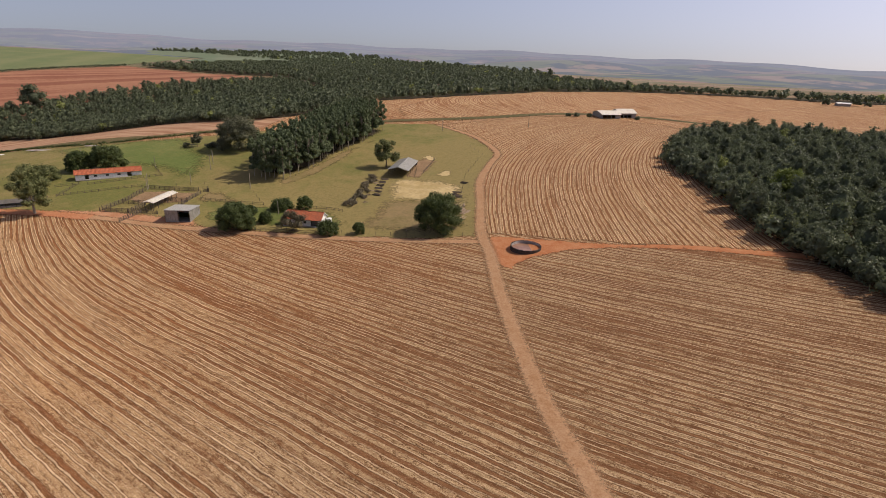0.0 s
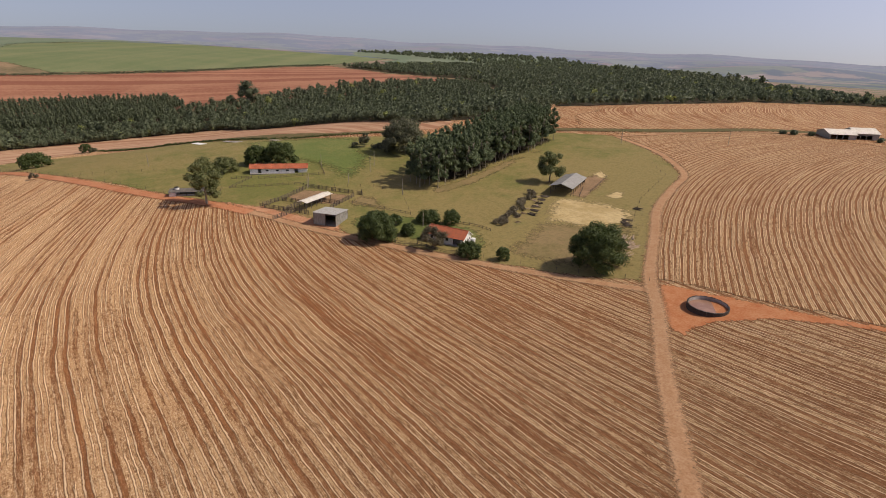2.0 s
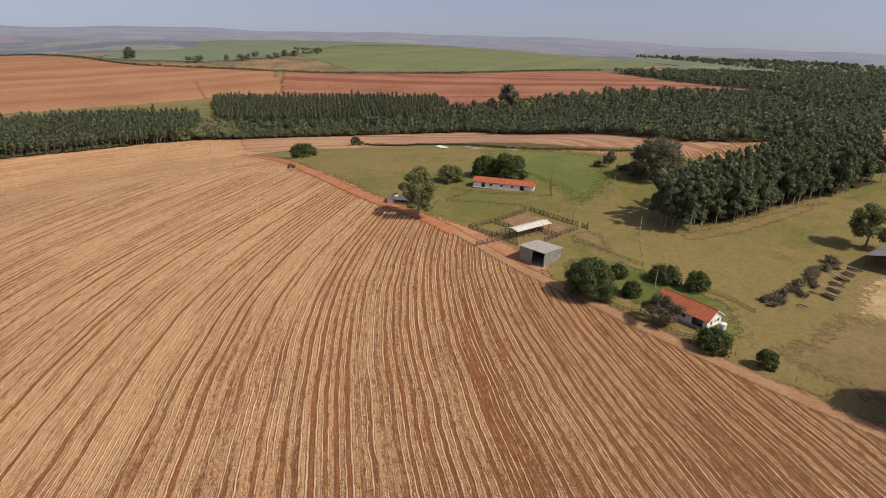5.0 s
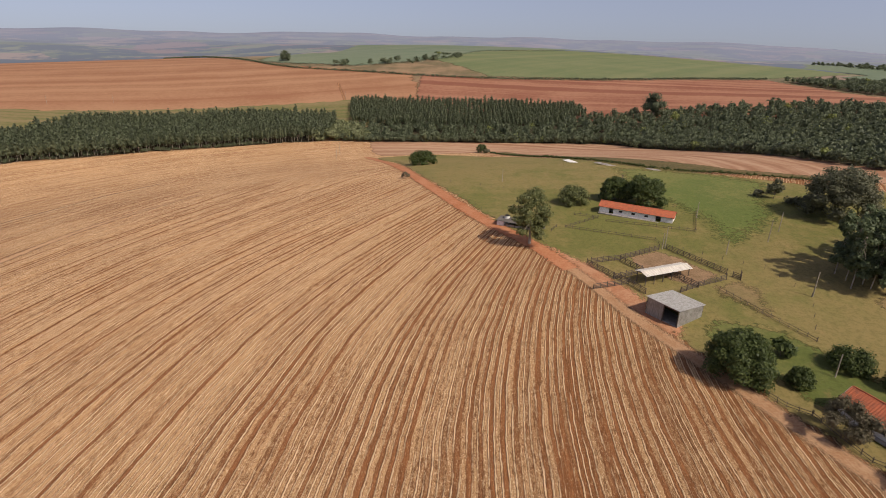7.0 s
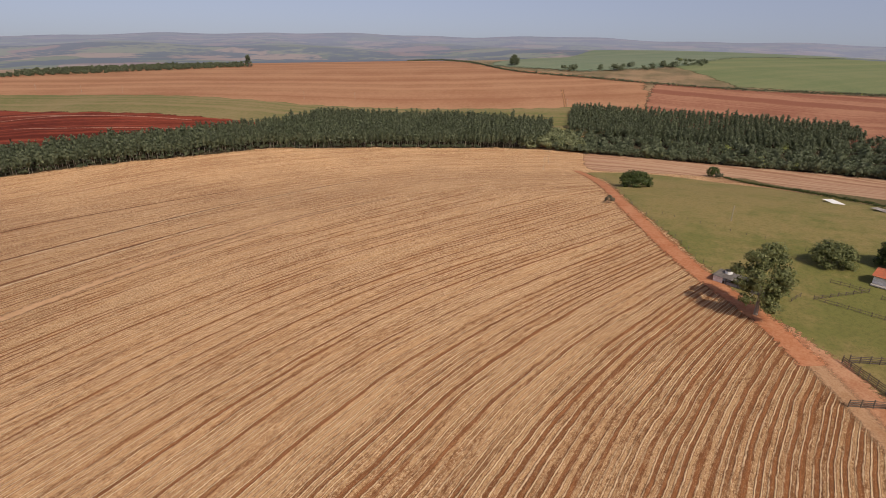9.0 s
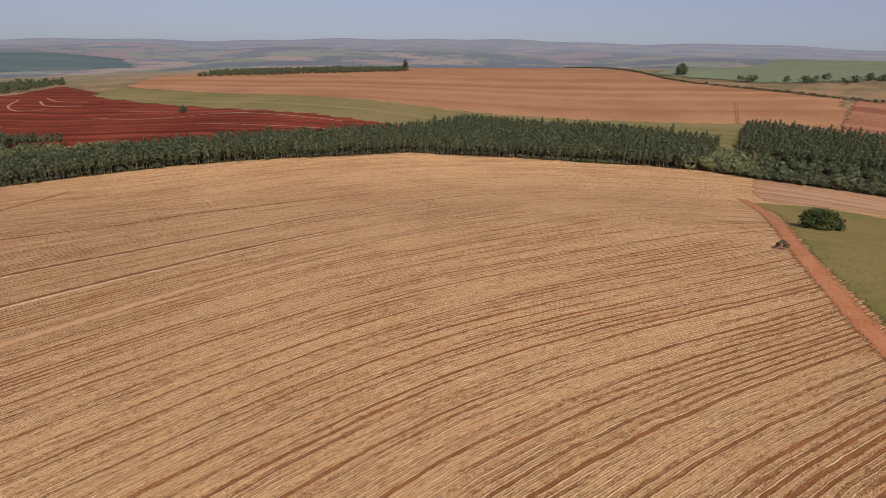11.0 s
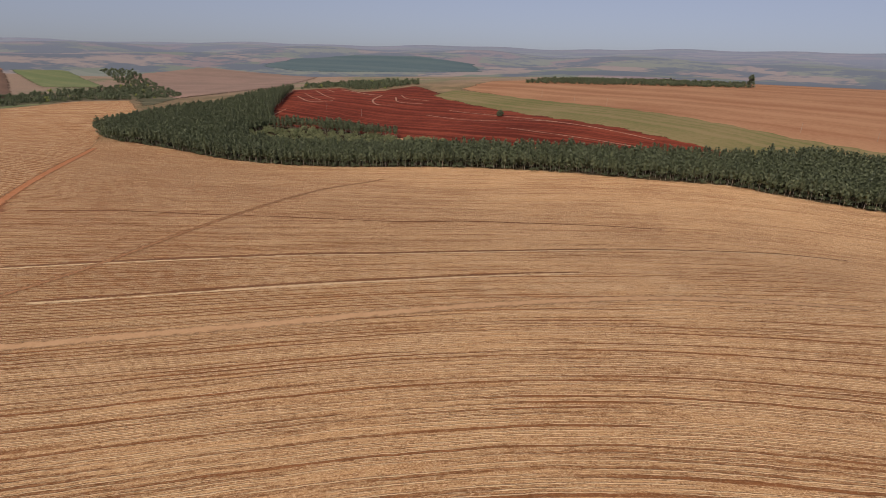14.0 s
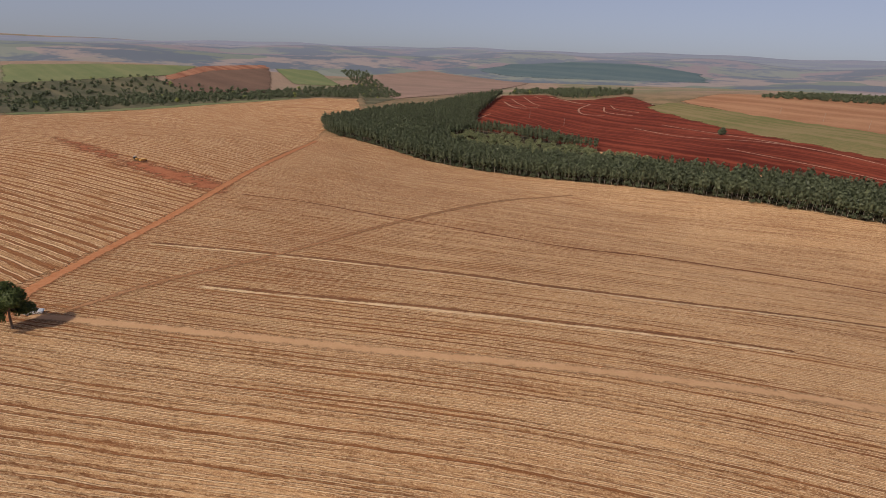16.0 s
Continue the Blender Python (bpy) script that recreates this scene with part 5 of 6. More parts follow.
def metal_shed():
    s = thing("metal_shed", -171.6, 106.5, 34, "grey corrugated metal shed with open dark front", "shed")
    L, W, F, B = 4.1, 4.4, 4.1, 3.4
    for k in range(4):
        x = -L + k * 1.1
        bm = bmesh.new()
        sheet(bm, [(x, -W, -0.2), (x + 1.08, -W, -0.2), (x + 1.08, -W, F - 0.1), (x, -W, F - 0.1)], 0.04, 5, 0.025)
        part("front_sheet", bm, M_ZINC, s)
    for k in range(8):
        y = -W + k * 1.1
        z = F + (B - F) * (k + 0.5) / 8
        for sx in (-1, 1):
            bm = bmesh.new()
            sheet(bm, [(sx * L, y, -0.2), (sx * L, y + 1.09, -0.2), (sx * L, y + 1.09, z - 0.1), (sx * L, y, z - 0.1)], 0.04, 5, 0.025)
            part("side_sheet", bm, M_ZINC, s)
    for k in range(8):
        x = -L + k * 1.025
        bm = bmesh.new()
        sheet(bm, [(x, W, -0.2), (x + 1.02, W, -0.2), (x + 1.02, W, B - 0.1), (x, W, B - 0.1)], 0.04, 5, 0.025)
        part("back_sheet", bm, M_ZINC, s)
    for x, y, h in ((-L, -W, F), (0.3, -W, F), (L, -W, F), (-L, W, B), (L, W, B)):
        part("post", box(bmesh.new(), (x * 0.985, y * 0.985, h / 2 - 0.2), (0.18, 0.18, h)), M_WOOD, s)
    part("lintel", box(bmesh.new(), (2.2, -W, F - 0.25), (3.9, 0.1, 0.3)), M_WOOD, s)
    for j, (y0, y1) in enumerate(((-W - 0.4, 0.1), (0.0, W + 0.4))):
        for k in range(9):
            x = -L - 0.3 + k * 0.98
            za, zb = F + (B - F) * (y0 + W) / (2 * W), F + (B - F) * (y1 + W) / (2 * W)
            bm = bmesh.new()
            up = 0.03 * (1 - j) + 0.012 * (k % 2)
            sheet(bm, [(x, y0, za + up), (x + 1.0, y0, za + up), (x + 1.0, y1, zb + up), (x, y1, zb + up)], 0.03, 5, 0.025)
            part("roof_sheet", bm, M_ZINC, s)
    part("ground_floor", box(bmesh.new(), (0, 0, 0.0), (2 * L - 0.2, 2 * W - 0.2, 0.25)), M_CONC, s, "dusty dark floor")


def gable_shelter(name, x, y, turn, L, W, E, R, material, label, bays, group="", dark_ends=()):
    """An open shelter on posts with a low two-sided sheet roof; length along x."""
    s = thing(name, x, y, turn, label, "shelter", group)
    for k in range(bays + 1):
        px = -L + 2 * L * k / bays
        for sy in (-1, 1):
            part("post", rod(bmesh.new(), (px * 0.97, sy * (W - 0.35), -0.4), (px * 0.97, sy * (W - 0.35), E + 0.05), 0.13, 0.11, 7), M_WOOD, s)
        bm = bmesh.new()
        rod(bm, (px * 0.97, -W, E - 0.05), (px * 0.97, W, E - 0.05), 0.07)
        rod(bm, (px * 0.97, -W, E), (px * 0.97, 0, R - 0.08), 0.07)
        rod(bm, (px * 0.97, W, E), (px * 0.97, 0, R - 0.08), 0.07)
        part("truss", bm, M_WOOD, s)
    n = max(3, int(2 * L / 1.1))
    for k in range(n):
        a, b = -L - 0.3 + (2 * L + 0.6) * k / n, -L - 0.3 + (2 * L + 0.6) * (k + 1) / n + 0.02
        for sy in (-1, 1):
            o = 0.012 * (k % 2)
            pts = [(a, sy * (W + 0.3), E - 0.05 + o), (b, sy * (W + 0.3), E - 0.05 + o), (b, 0, R + o), (a, 0, R + o)]
            if sy > 0:
                pts = [pts[1], pts[0], pts[3], pts[2]]
            part("roof_sheet", sheet(bmesh.new(), pts, 0.03, 5, 0.02), material, s)
    part("ridge_cap", box(bmesh.new(), (0, 0, R + 0.05), (2 * L + 0.7, 0.4, 0.05)), material, s)
    # Near-black panel added for the deep shade under the roof.
    for sx, h in dark_ends:
        part("end_shade_panel", box(bmesh.new(), (sx * (L - 0.2), 0, h / 2), (0.1, 2 * W - 1.0, h)), M_DARK, s, "dark panel standing for the shade inside")
    return s


def long_stable():
    s = thing("long_stable", -238.2, 117.6, 61.5, "long low white stable with red tile roof", "stable")
    L, W, E, R = 11.9, 2.5, 2.3, 3.4
    holes = [(-8.6, -7.2, 0.0, 2.1), (-5.4, -4.2, 0.9, 1.6), (-1.2, 0.0, 0.9, 1.6), (3.0, 4.2, 0.9, 1.6), (6.6, 8.2, 0.0, 2.1)]
    part("front_wall", wall_bm(-L, L, E, holes, -W, 0.2), M_WHITE, s)
    part("back_wall", wall_bm(-L, L, E, [(-5, -4, 1, 1.7), (5, 6, 1, 1.7)], W, 0.2), M_WHITE, s)
    for sx in (-1, 1):
        bm = wall_bm(-W + 0.1, W - 0.1, E, [(-0.7, 0.7, 0, 2.1)] if sx < 0 else [], 0, 0.2)
        prism(bm, [(-W - 0.1, E), (W + 0.1, E), (0, R)], -0.1, 0.1)
        w = part("gable_wall", bm, M_WHITE, s)
        w.matrix_local = pose(sx * (L - 0.1), 0, 0, 0, 0, 90)
    # Panes are painted near black for the unlit inside.
    for a, b, c, d in holes[1:4]:
        window(s, a, b, c, d, -W, M_FRAME, M_DARK)
    part("inner_wall", box(bmesh.new(), (0, 0, 1.2), (2 * L - 0.4, 0.12, 2.3)), M_CONC, s)
    tile_slope(s, -L - 0.4, L + 0.4, -W - 0.6, E - 0.2, 0, R + 0.1, 10, "front_roof")
    tile_slope(s, -L - 0.4, L + 0.4, W + 0.6, E - 0.2, 0, R + 0.1, 10, "back_roof")
    bm = bmesh.new()
    rod(bm, (-L - 0.4, 0, R + 0.12), (L + 0.4, 0, R + 0.12), 0.15, 0.15, 8)
    part("ridge_tiles", bm, M_TILE, s)
    part("plinth", box(bmesh.new(), (0, -W - 0.7, 0.0), (2 * L, 1.2, 0.3)), M_CONC, s, "pale concrete step")


def feed_shed():
    s = thing("feed_shed", -228.2, 77.8, 63, "low dark-roofed feed shed beside the track", "shed")
    L, W = 7.6, 1.7
    for k in range(6):
        px = -L + 0.2 + k * (2 * L - 0.4) / 5
        part("post", box(bmesh.new(), (px, -W + 0.1, 0.7), (0.16, 0.16, 2.0)), M_WOOD, s)
    part("back_wall", box(bmesh.new(), (0, W, 0.8), (2 * L, 0.15, 2.0)), M_CONC, s)
    part("end_wall", box(bmesh.new(), (-L + 1.2, -W, 0.7), (2.4, 0.15, 1.7)), M_WHITE, s, "whitewashed front end")
    part("manger", box(bmesh.new(), (1.0, -W + 0.4, 0.3), (2 * L - 3.5, 0.6, 0.7)), M_CONC, s)
    for k in range(10):
        x = -L - 0.2 + k * 1.56
        bm = bmesh.new()
        sheet(bm, [(x, -W - 0.5, 1.65), (x + 1.58, -W - 0.5, 1.65), (x + 1.58, W + 0.3, 2.15), (x, W + 0.3, 2.15)], 0.03, 7, 0.025)
        part("roof_sheet", bm, M_SHEDROOF, s)
    t = thing("roof_tank", -231.4, 73.6, 0, "dark-topped round water tank behind the feed shed", "water tank")
    part("tank", rod(bmesh.new(), (0, 0, -0.2), (0, 0, 2.9), 0.9, 0.9, 14), M_TANK, t)
    part("lid", rod(bmesh.new(), (0, 0, 2.9), (0, 0, 3.1), 0.95, 0.7, 14), M_DARK, t)


def reservoir():
    r = thing("round_reservoir", -57.4, 138.5, 0, "round dark-walled water reservoir with muddy water", "water tank")
    R, n = 4.3, 40
    for k in range(n):
        a = 2 * math.pi * k / n
        up = 0.04 * math.sin(k * 2.3)
        m = box(bmesh.new(), (R * math.cos(a), R * math.sin(a), 0.35 + up), (0.22, 2 * math.pi * R / n - 0.03, 1.5), math.degrees(a))
        part("wall_panel", m, M_TYRE, r)
    bm = bmesh.new()
    bmesh.ops.create_cone(bm, cap_ends=False, segments=48, radius1=R - 0.22, radius2=R - 0.18, depth=1.1, matrix=Matrix.Translation((0, 0, 0.5)))
    part("liner", bm, M_LINER, r, "dark inner lining with pale stains")
    part("water", rod(bmesh.new(), (0, 0, 0.0), (0, 0, 0.25), R - 0.2, R - 0.2, 48), M_WATER, r, "shallow muddy water")


def warehouse():
    for x, y, L, W, E, R, lab in ((-112, 393, 7.0, 7.0, 2.7, 4.5, "white roofed machinery shed among far fields"), (-103.5, 404.5, 6.5, 6.0, 3.4, 5.6, "tall white roofed barn among far fields")):
        w = thing("machinery_shed", x, y, 45, lab, "shed", "far machinery sheds")
        part("front_wall", wall_bm(-L, L, E, [(-6.4, -3.4, 0, 2.4), (-3.0, -0.2, 0, 2.4), (0.2, 3.0, 0, 2.4)], -W, 0.2), M_CONC, w)
        part("back_wall", wall_bm(-L, L, E, [], W, 0.2), M_ZINC, w)
        for sx in (-1, 1):
            bm = wall_bm(-W + 0.1, W - 0.1, E, [], 0, 0.2)
            prism(bm, [(-W - 0.1, E), (W + 0.1, E), (0, R)], -0.1, 0.1)
            g = part("gable_wall", bm, M_ZINC, w)
            g.matrix_local = pose(sx * (L - 0.1), 0, 0, 0, 0, 90)
        for sy in (-1, 1):
            pts = [(-L - 0.5, sy * (W + 0.6), E - 0.1), (L + 0.5, sy * (W + 0.6), E - 0.1), (L + 0.5, 0, R + 0.1), (-L - 0.5, 0, R + 0.1)]
            part("roof", sheet(bmesh.new(), pts if sy < 0 else [pts[1], pts[0], pts[3], pts[2]], 0.08, 30, 0.03), M_ZINC_PALE, w, "pale metal roof")
    for k, (x, y, h, d) in enumerate(((-128, 378, 3.0, 4.5), (-133, 375, 2.4, 4.0), (-121, 383, 2.6, 3.6), (-92, 398, 2.6, 4.0), (22, 678, 7.0, 8.0), (48, 684, 8.0, 9.0), (56, 678, 5.0, 7.0))):
        make_tree("yard_tree", 360 + k, "round", x, y, h, d, M_LEAF_FOREST, M_BARK, "dark leafy tree beside a far shed", 300, 0.6, 0.3, 0.12, "tree", "far yard trees")
    w = thing("far_shed", 36, 676, 20, "small dark shed with pale roof on the far field", "shed")
    part("wall", box(bmesh.new(), (0, 0, 1.5), (12, 6, 2.6)), M_ZINC, w)
    for sy in (-1, 1):
        pts = [(-6.4, sy * 3.5, 2.5), (6.4, sy * 3.5, 2.5), (6.4, 0, 3.5), (-6.4, 0, 3.5)]
        part("roof", sheet(bmesh.new(), pts if sy < 0 else [pts[1], pts[0], pts[3], pts[2]], 0.08, 24, 0.03), M_TARP, w)


def fence(pts, gap, high, rails, label, rail_h=0.12, group="", lean=3.0, post=0.09, seed=1):
    """Posts along a line, with rails between them."""
    rnd = random.Random(seed)
    x0, y0 = pts[0]
    f = thing("fence", x0, y0, 0, label, "fence", group)
    base = hz(x0, y0)
    spots = []
    for (ax, ay), (bx, by) in zip(pts, pts[1:]):
        k = max(1, round(math.hypot(bx - ax, by - ay) / gap))
        spots += [(ax + (bx - ax) * j / k, ay + (by - ay) * j / k) for j in range(k)]
    spots.append(pts[-1])
    tops = []
    for x, y in spots:
        z = hz(x, y) - base
        h = high * rnd.uniform(0.92, 1.12)
        lx, ly = rnd.uniform(-lean, lean) * h / 57, rnd.uniform(-lean, lean) * h / 57
        a, b = (x - x0, y - y0, z - 0.3), (x - x0 + lx, y - y0 + ly, z + h)
        part("post", rod(bmesh.new(), a, b, post, post * 0.85, 6), M_WOOD, f)
        tops.append((Vector(a), Vector(b), h))
    for (a0, b0, h0), (a1, b1, h1) in zip(tops, tops[1:]):
        for k in range(rails):
            t = (k + 0.7) / (rails + 0.2)
            t0, t1 = (0.3 + (high - 0.05) * t) / (h0 + 0.3), (0.3 + (high - 0.05) * t * rnd.uniform(0.95, 1.05)) / (h1 + 0.3)
            p, q = a0.lerp(b0, min(1, t0)), a1.lerp(b1, min(1, t1))
            d = q - p
            bm = bmesh.new()
            m = Matrix.Translation((p + q) / 2) @ d.to_track_quat("Y", "Z").to_matrix().to_4x4() @ Matrix.Diagonal((0.05, d.length + 0.1, rail_h, 1))
            bmesh.ops.create_cube(bm, size=1.0, matrix=m)
            part("rail", bm, M_WOOD, f)
    return f


def pole(x, y, h, label="weathered wooden utility pole", arm=True, lean=0.0):
    p = thing("utility_pole", x, y, 20, label, "pole", "utility poles")
    part("shaft", rod(bmesh.new(), (0, 0, -0.5), (lean, 0, h), 0.15, 0.10, 8), M_PALEBARK, p)
    if arm:
        part("crossarm", box(bmesh.new(), (lean, 0, h - 0.5), (1.6, 0.1, 0.12)), M_WOOD, p)


def silage(x, y, turn, L, W, material, label):
    t = thing("silage_bunker", x, y, turn, label, "silage")
    rnd = random.Random(int(x))
    bm = bmesh.new()
    n, m = 14, 6
    g = [[bm.verts.new((-L + 2 * L * i / n, -W + 2 * W * j / m, 0.1 + 0.4 * math.sin(math.pi * j / m) * min(1, 4 * i / n, 4 * (n - i) / n) * rnd.uniform(0.8, 1.1))) for j in range(m + 1)] for i in range(n + 1)]
    for i in range(n):
        for j in range(m):
            bm.faces.new((g[i][j], g[i + 1][j], g[i + 1][j + 1], g[i][j + 1]))
    part("cover", bm, material, t)
    part("bank", box(bmesh.new(), (0, 0, -0.1), (2 * L + 0.4, 2 * W + 0.4, 0.36)), M_RED, t, "bare soil bank")


farmhouse()
water_tower()
metal_shed()
gable_shelter("cattle_shelter", -190.4, 110.4, 114.5, 7.3, 1.9, 2.7, 3.2, M_ZINC_PALE, "long narrow pale-roofed cattle shelter in the corral", 5)
gable_shelter("open_barn", -144.2, 197.8, 113, 10.6, 4.4, 2.8, 4.1, M_ZINC, "open barn with grey metal roof on wooden posts", 6, "", ((1, 3.0),))
long_stable()
feed_shed()
reservoir()
warehouse()

CORRAL = [[(-199.2, 92.9), (-191.0, 98.1)], [(-184.4, 91.4), (-187.2, 100.8), (-181.8, 103.5)], [(-199.9, 94.2), (-202.1, 102.7), (-208.9, 115.4)], [(-209.6, 117.9), (-192.7, 127.6)],
          [(-191.1, 128.5), (-189.1, 129.6), (-191.7, 130.8)], [(-182.5, 112.1), (-185.5, 117.5), (-189.5, 126.2)], [(-201.3, 102.4), (-194.5, 106.3)], [(-192.4, 113.1), (-185.1, 117.4)],
          [(-189.9, 97.9), (-193.8, 106.4)], [(-191.0, 98.1), (-187.2, 100.8)]]
for k, c in enumerate(CORRAL):
    fence(c, 1.9, 1.75, 4, "dark weathered plank corral fence", 0.16, "corral fences", 3, 0.12, k)
GARDEN = [[(-142.2, 138.2), (-138.6, 140.0), (-135.2, 141.2), (-130, 141.5)], [(-145.0, 111.2), (-138.9, 114.0), (-136.5, 116.9)], [(-136.5, 116.9), (-125.6, 119.2), (-122.5, 122.6)]]
for k, c in enumerate(GARDEN):
    fence(c, 1.8, 1.15, 2, "old wooden garden fence with rails", 0.1, "garden fences", 4, 0.08, 20 + k)
PADDOCK = [[(-227.2, 91.9), (-215.8, 116.6)], [(-239.1, 97.0), (-236.0, 104.3)], [(-232.7, 106.1), (-222.9, 131.0)], [(-241.3, 138.5), (-222.4, 131.2)], [(-223.9, 86.9), (-227.8, 89.3)],
           [(-183.7, 122.1), (-174.2, 125.8), (-160, 131.5)], [(-236.0, 104.3), (-227.2, 91.9)], [(-215.8, 116.6), (-209.6, 117.9)], [(-134.5, 199.5), (-138.6, 210.4), (-142.7, 221.2)], [(-134.0, 192.0), (-140.0, 202.0)]]
for k, c in enumerate(PADDOCK):
    fence(c, 2.2, 1.2, 2, "low grey paddock fence with two rails", 0.09, "paddock fences", 4, 0.08, 40 + k)
WIRE = [[(-74.5, 143.2), (-95.1, 132.2), (-110.0, 127.5), (-121, 122.5)], [(-303, 42), (-292.6, 50), (-279.5, 66.6), (-271.6, 79.9), (-255, 104)], [(-141, 253), (-127, 240), (-116, 205), (-104, 181)],
        [(-456, -2), (-407, 17.5), (-353, 29.5), (-302, 42.5), (-270, 55.5), (-237, 70)], [(-208, 122), (-196, 139), (-180, 142), (-160, 131.5)], [(-195, 293), (-156, 274), (-133, 257)]]
for k, c in enumerate(WIRE):
    fence(c, 5.5, 1.25, 0, "thin wooden posts of a wire pasture fence", 0.03, "wire fences", 4, 0.07, 60 + k)
for x, y, h, arm in ((-257.3, 117.0, 9.5, True), (-210.2, 117.6, 6.5, False), (-209.4, 116.6, 5.0, False), (-235.6, 136.5, 5.5, False), (-214.2, 149.0, 7.0, True), (-222.2, 156.2, 6.5, False), (-205.5, 133.1, 4.5, False),
                     (-180.1, 142.3, 6.5, False), (-147.7, 127.6, 5.0, False), (-287.1, 76.1, 5.5, False), (-136.7, 316.3, 8.0, True), (-175.4, 279.5, 8.0, True), (-452.6, -30.2, 9.5, False), (-479.4, -33.6, 11.0, False),
                     (-491, -643, 9, True), (-505, -583, 9, True), (-514, -526, 9, True), (-591, -338, 9, True), (-622, -292, 9, True), (-700, -71, 9, True), (-250, -640, 9, True), (-215, -700, 9, True)):
    pole(x, y, h, arm=arm)
silage(-343, 117, 28, 6.5, 2.2, M_TARP, "silage heap under a white sheet")
silage(-326, 131, 42, 8.0, 1.8, M_LINER, "silage heap under a dusty sheet")
silage(-309, 147, 45, 4.0, 1.2, M_LINER, "small heap under a torn sheet")


def car():
    c = thing("car", -46.2, -92.0, 200, "small silver-white hatchback parked in tree shade", "car", lift=0.08)
    bm = bmesh.new()
    prism(bm, [(-1.95, 0.30), (1.95, 0.30), (2.0, 0.62), (1.85, 0.82), (0.95, 0.92), (-1.80, 0.95), (-2.0, 0.75)], -0.82, 0.82)
    bmesh.ops.bevel(bm, geom=bm.edges[:], offset=0.05, segments=2, affect="EDGES")
    body = part("body", bm, M_CARPAINT, c)
    bm = bmesh.new()
    prism(bm, [(-1.75, 0.93), (0.98, 0.90), (0.25, 1.45), (-1.25, 1.48)], -0.70, 0.70)
    bmesh.ops.bevel(bm, geom=bm.edges[:], offset=0.06, segments=2, affect="EDGES")
    part("cabin", bm, M_GLASS, c, "dark glazed cabin")
    part("roof", box(bmesh.new(), (-0.5, 0, 1.49), (1.45, 1.28, 0.05)), M_CARPAINT, c)
    for x in (-1.25, 1.25):
        for sy in (-1, 1):
            w = part("wheel", rod(bmesh.new(), (x, sy * 0.70, 0.31), (x, sy * 0.88, 0.31), 0.31, 0.31, 18), M_TYRE, c)
            part("rim", rod(bmesh.new(), (x, sy * 0.87, 0.31), (x, sy * 0.895, 0.31), 0.19, 0.19, 14), M_ZINC, w)
    for sy in (-1, 1):
        part("headlight", box(bmesh.new(), (1.93, sy * 0.58, 0.70), (0.12, 0.32, 0.14)), M_TANK, body)
        part("tail_light", box(bmesh.new(), (-1.93, sy * 0.62, 0.78), (0.10, 0.22, 0.16)), M_TILE, body)


def tractor():
    x, y = 72.5, -324.0
    t = thing("tractor", x, y, 150, "small tractor working in the stubble", "tractor", lift=0.1)
    part("hood", box(bmesh.new(), (1.2, 0, 1.25), (1.9, 0.8, 0.9)), M_YELLOW, t)
    part("cab", box(bmesh.new(), (-0.4, 0, 1.9), (1.4, 1.4, 1.5)), M_GLASS, t)
    part("cab_roof", box(bmesh.new(), (-0.4, 0, 2.72), (1.6, 1.6, 0.14)), M_TANK, t)
    for wx, r in ((-0.6, 0.85), (1.7, 0.55)):
        for sy in (-1, 1):
            w = part("wheel", rod(bmesh.new(), (wx, sy * 0.7, r), (wx, sy * 1.15, r), r, r, 18), M_TYRE, t)
            part("rim", rod(bmesh.new(), (wx, sy * 1.14, r), (wx, sy * 1.18, r), r * 0.5, r * 0.5, 12), M_YELLOW, w)
    i = thing("seed_drill", x - 6.5, y + 2.6, 150, "dull yellow seed drill drawn behind the tractor", "implement", lift=0.1)
    bm = bmesh.new()
    prism(bm, [(-1.1, 0.9), (1.1, 0.9), (1.4, 1.9), (-1.4, 1.9)], -2.0, 2.0)
    part("hopper", bm, M_YELLOW, i)
    part("frame", box(bmesh.new(), (0.9, 0, 0.7), (3.4, 0.3, 0.2)), M_RUST, i)
    for sy in (-1, 1):
        part("wheel", rod(bmesh.new(), (0, sy * 2.1, 0.5), (0, sy * 2.4, 0.5), 0.5, 0.5, 16), M_TYRE, i)
    for k in range(9):
        part("coulter", box(bmesh.new(), (-1.2, -1.8 + 0.45 * k, 0.45), (0.1, 0.08, 0.9)), M_RUST, i)


M_CARPAINT = painted("silver_paint", (0.66, 0.67, 0.68), (0.58, 0.58, 0.58), 0.25, 0.5, 0.4)
M_YELLOW = painted("yellow_paint", (0.55, 0.31, 0.07), (0.42, 0.22, 0.06), 0.5)
car()
tractor()


def log_heap(x, y, turn, n, length, r, spread, label, seed, material=None):
    rnd = random.Random(seed)
    h = thing("log_heap", x, y, turn, label, "logs", "log heaps")
    for k in range(n):
        px, pz = rnd.uniform(-spread, spread), r + rnd.choice((0, 0, 1.7 * r))
        a = rnd.uniform(-0.25, 0.25)
        l = length * rnd.uniform(0.6, 1.1) / 2
        part("log", rod(bmesh.new(), (px - l * math.sin(a), -l * math.cos(a), pz), (px + l * math.sin(a), l * math.cos(a), pz + rnd.uniform(0, 0.25)), r * rnd.uniform(0.8, 1.2), r * 0.8, 7), material or M_LOG, h)


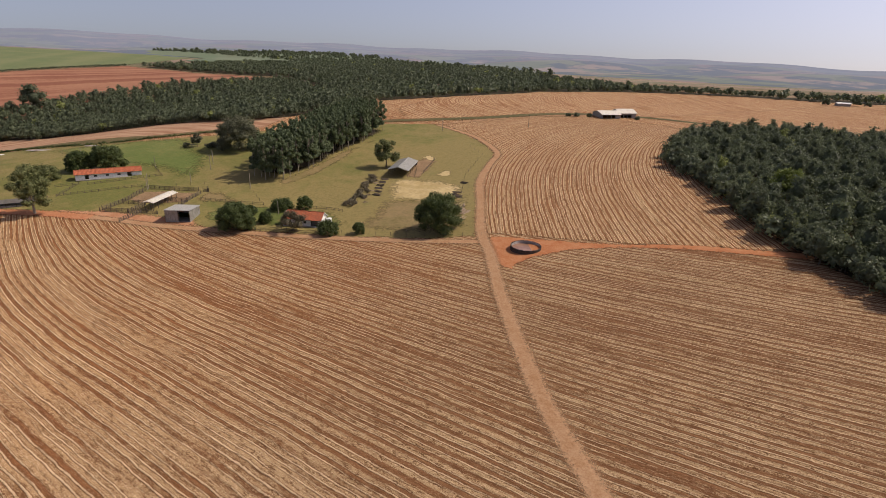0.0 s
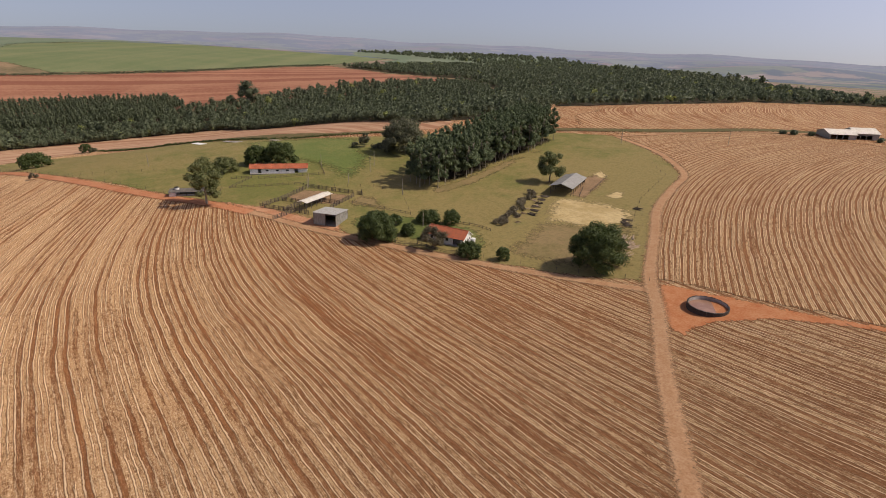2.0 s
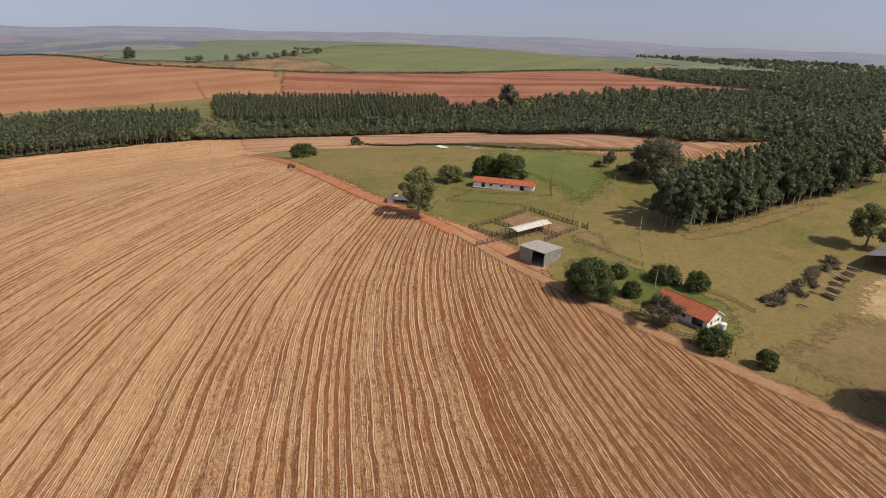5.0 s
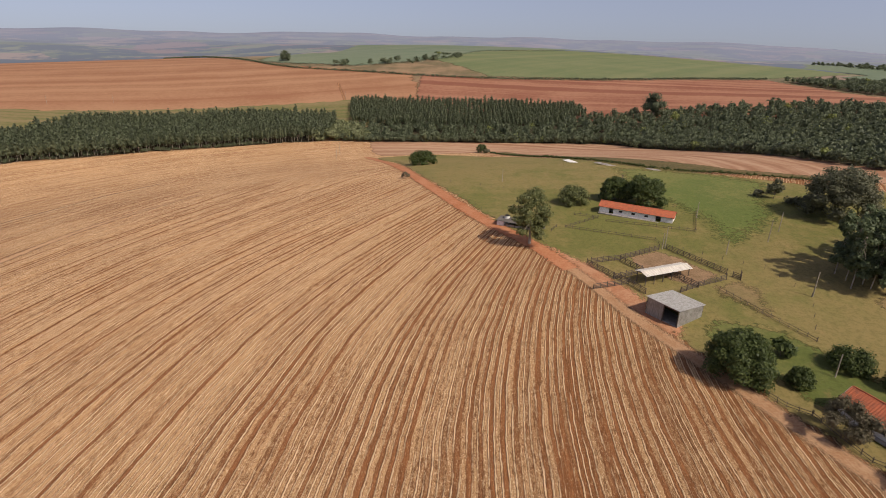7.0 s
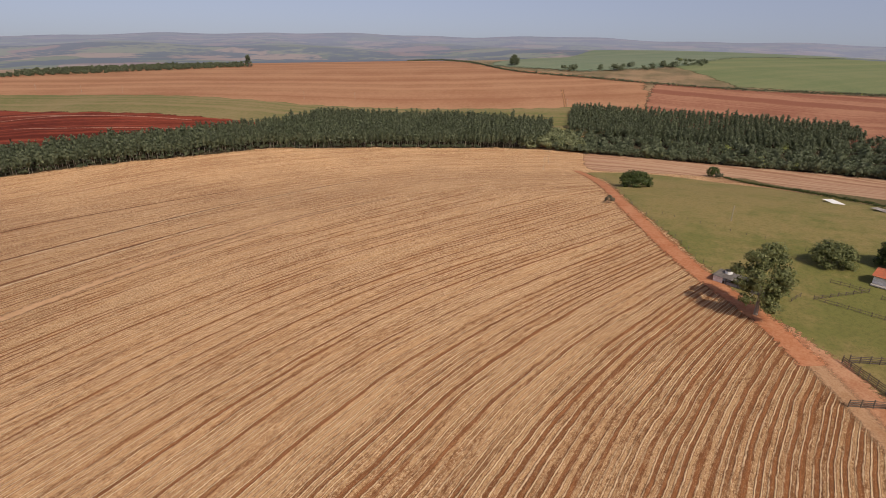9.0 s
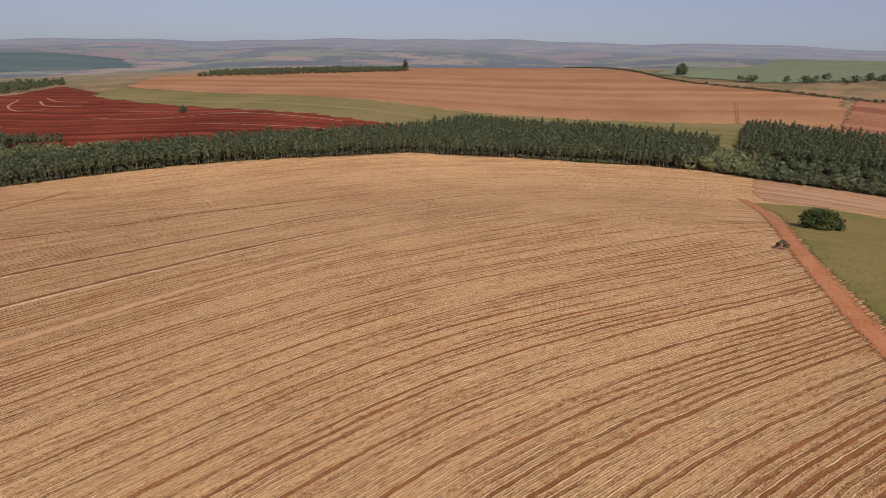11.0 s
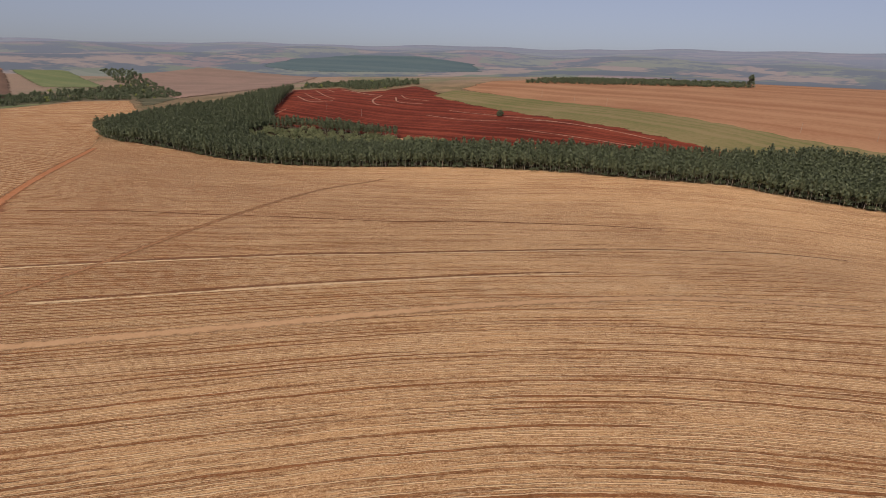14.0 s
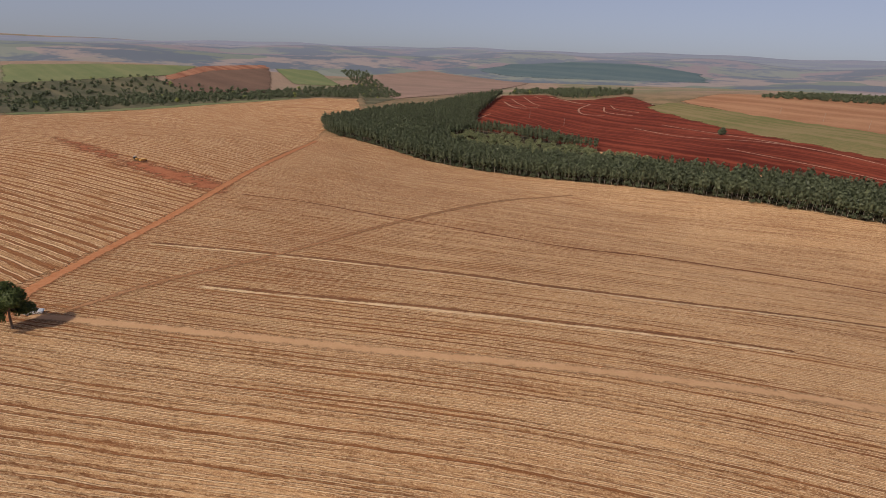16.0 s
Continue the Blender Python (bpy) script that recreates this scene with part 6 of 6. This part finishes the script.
log_heap(-92.0, 161.5, -15, 12, 5.0, 0.17, 2.6, "loose heap of pale cut logs by the road", 1)
log_heap(-96.5, 167.0, 30, 10, 4.0, 0.15, 2.0, "tangled heap of cut logs", 2)
log_heap(-89.5, 156.0, -5, 5, 3.5, 0.13, 2.4, "scattered pale cut logs on bare soil", 3)
for k, (x, y) in enumerate(((-132.0, 163.8), (-134.5, 167.5), (-137.2, 171.1), (-139.0, 174.5), (-141.0, 178.5), (-142.8, 182.4), (-104.5, 178.2), (-102.5, 176.0), (-106, 181), (-110.2, 193.7))):
    log_heap(x, y, 100 + 17 * k % 50, 8, 3.4, 0.13, 1.2, "stack of dark old fence timbers", 30 + k, M_WOOD)
brush = random.Random(12)
for k in range(26):
    f = k / 25
    x, y = -131.5 - 16.3 * f + brush.uniform(-2.0, 2.0), 147.5 + 34.6 * f + brush.uniform(-1.2, 1.2)
    make_tree("dry_shrub", 300 + k, ("bush", "open")[k % 2], x, y, brush.uniform(0.8, 2.2), brush.uniform(1.8, 4.2), M_LEAF_DRY, M_BARK, "grey dry shrub in an old hedge row", 260, 0.26, 0.25, 0.07, "shrub", "dry hedge shrubs")
for k in range(7):
    f = (k + 0.5) / 7
    log_heap(-129.5 - 15.5 * f + brush.uniform(-1.5, 1.5), 151.5 + 31 * f, brush.uniform(0, 180), 5, 2.2, 0.10, 1.2, "loose pale branches beside the old hedge row", 70 + k)
for k, (x, y, h, w) in enumerate(((-256, 172, 7.5, 7.0), (-262, 176, 4.5, 5.0), (-249, 176, 3.2, 7.0), (-243, 178, 3.0, 8.0), (-259, 168, 3.0, 4.0))):
    make_tree("scrub_tree", 320 + k, "bush" if h < 5 else "open", x, y, h, w, M_LEAF_GREY, M_BARK, "thin pale scrub tree beside the pasture", 400, 0.5, 0.3, 0.1, "shrub", "pasture scrub")
make_tree("banana_clump", 340, "open", -155.0, 121.5, 3.4, 5.0, M_LEAF_MANGO, M_BARK, "ragged banana clump in the garden", 200, 0.9, 0.3, 0.1, "shrub")
make_tree("thorn_bush", 341, "open", -303, 33.5, 3.2, 5.0, M_LEAF_DRY, M_BARK, "bare grey thorn bush beside the track", 160, 0.22, 0.3, 0.1, "shrub")
make_tree("bush", 342, "bush", -484, 80, 4.0, 6.0, M_LEAF_GREY, M_BARK, "low grey shrub at the pasture corner", 200, 0.5, 0.25, 0.1, "shrub", "shrubs")
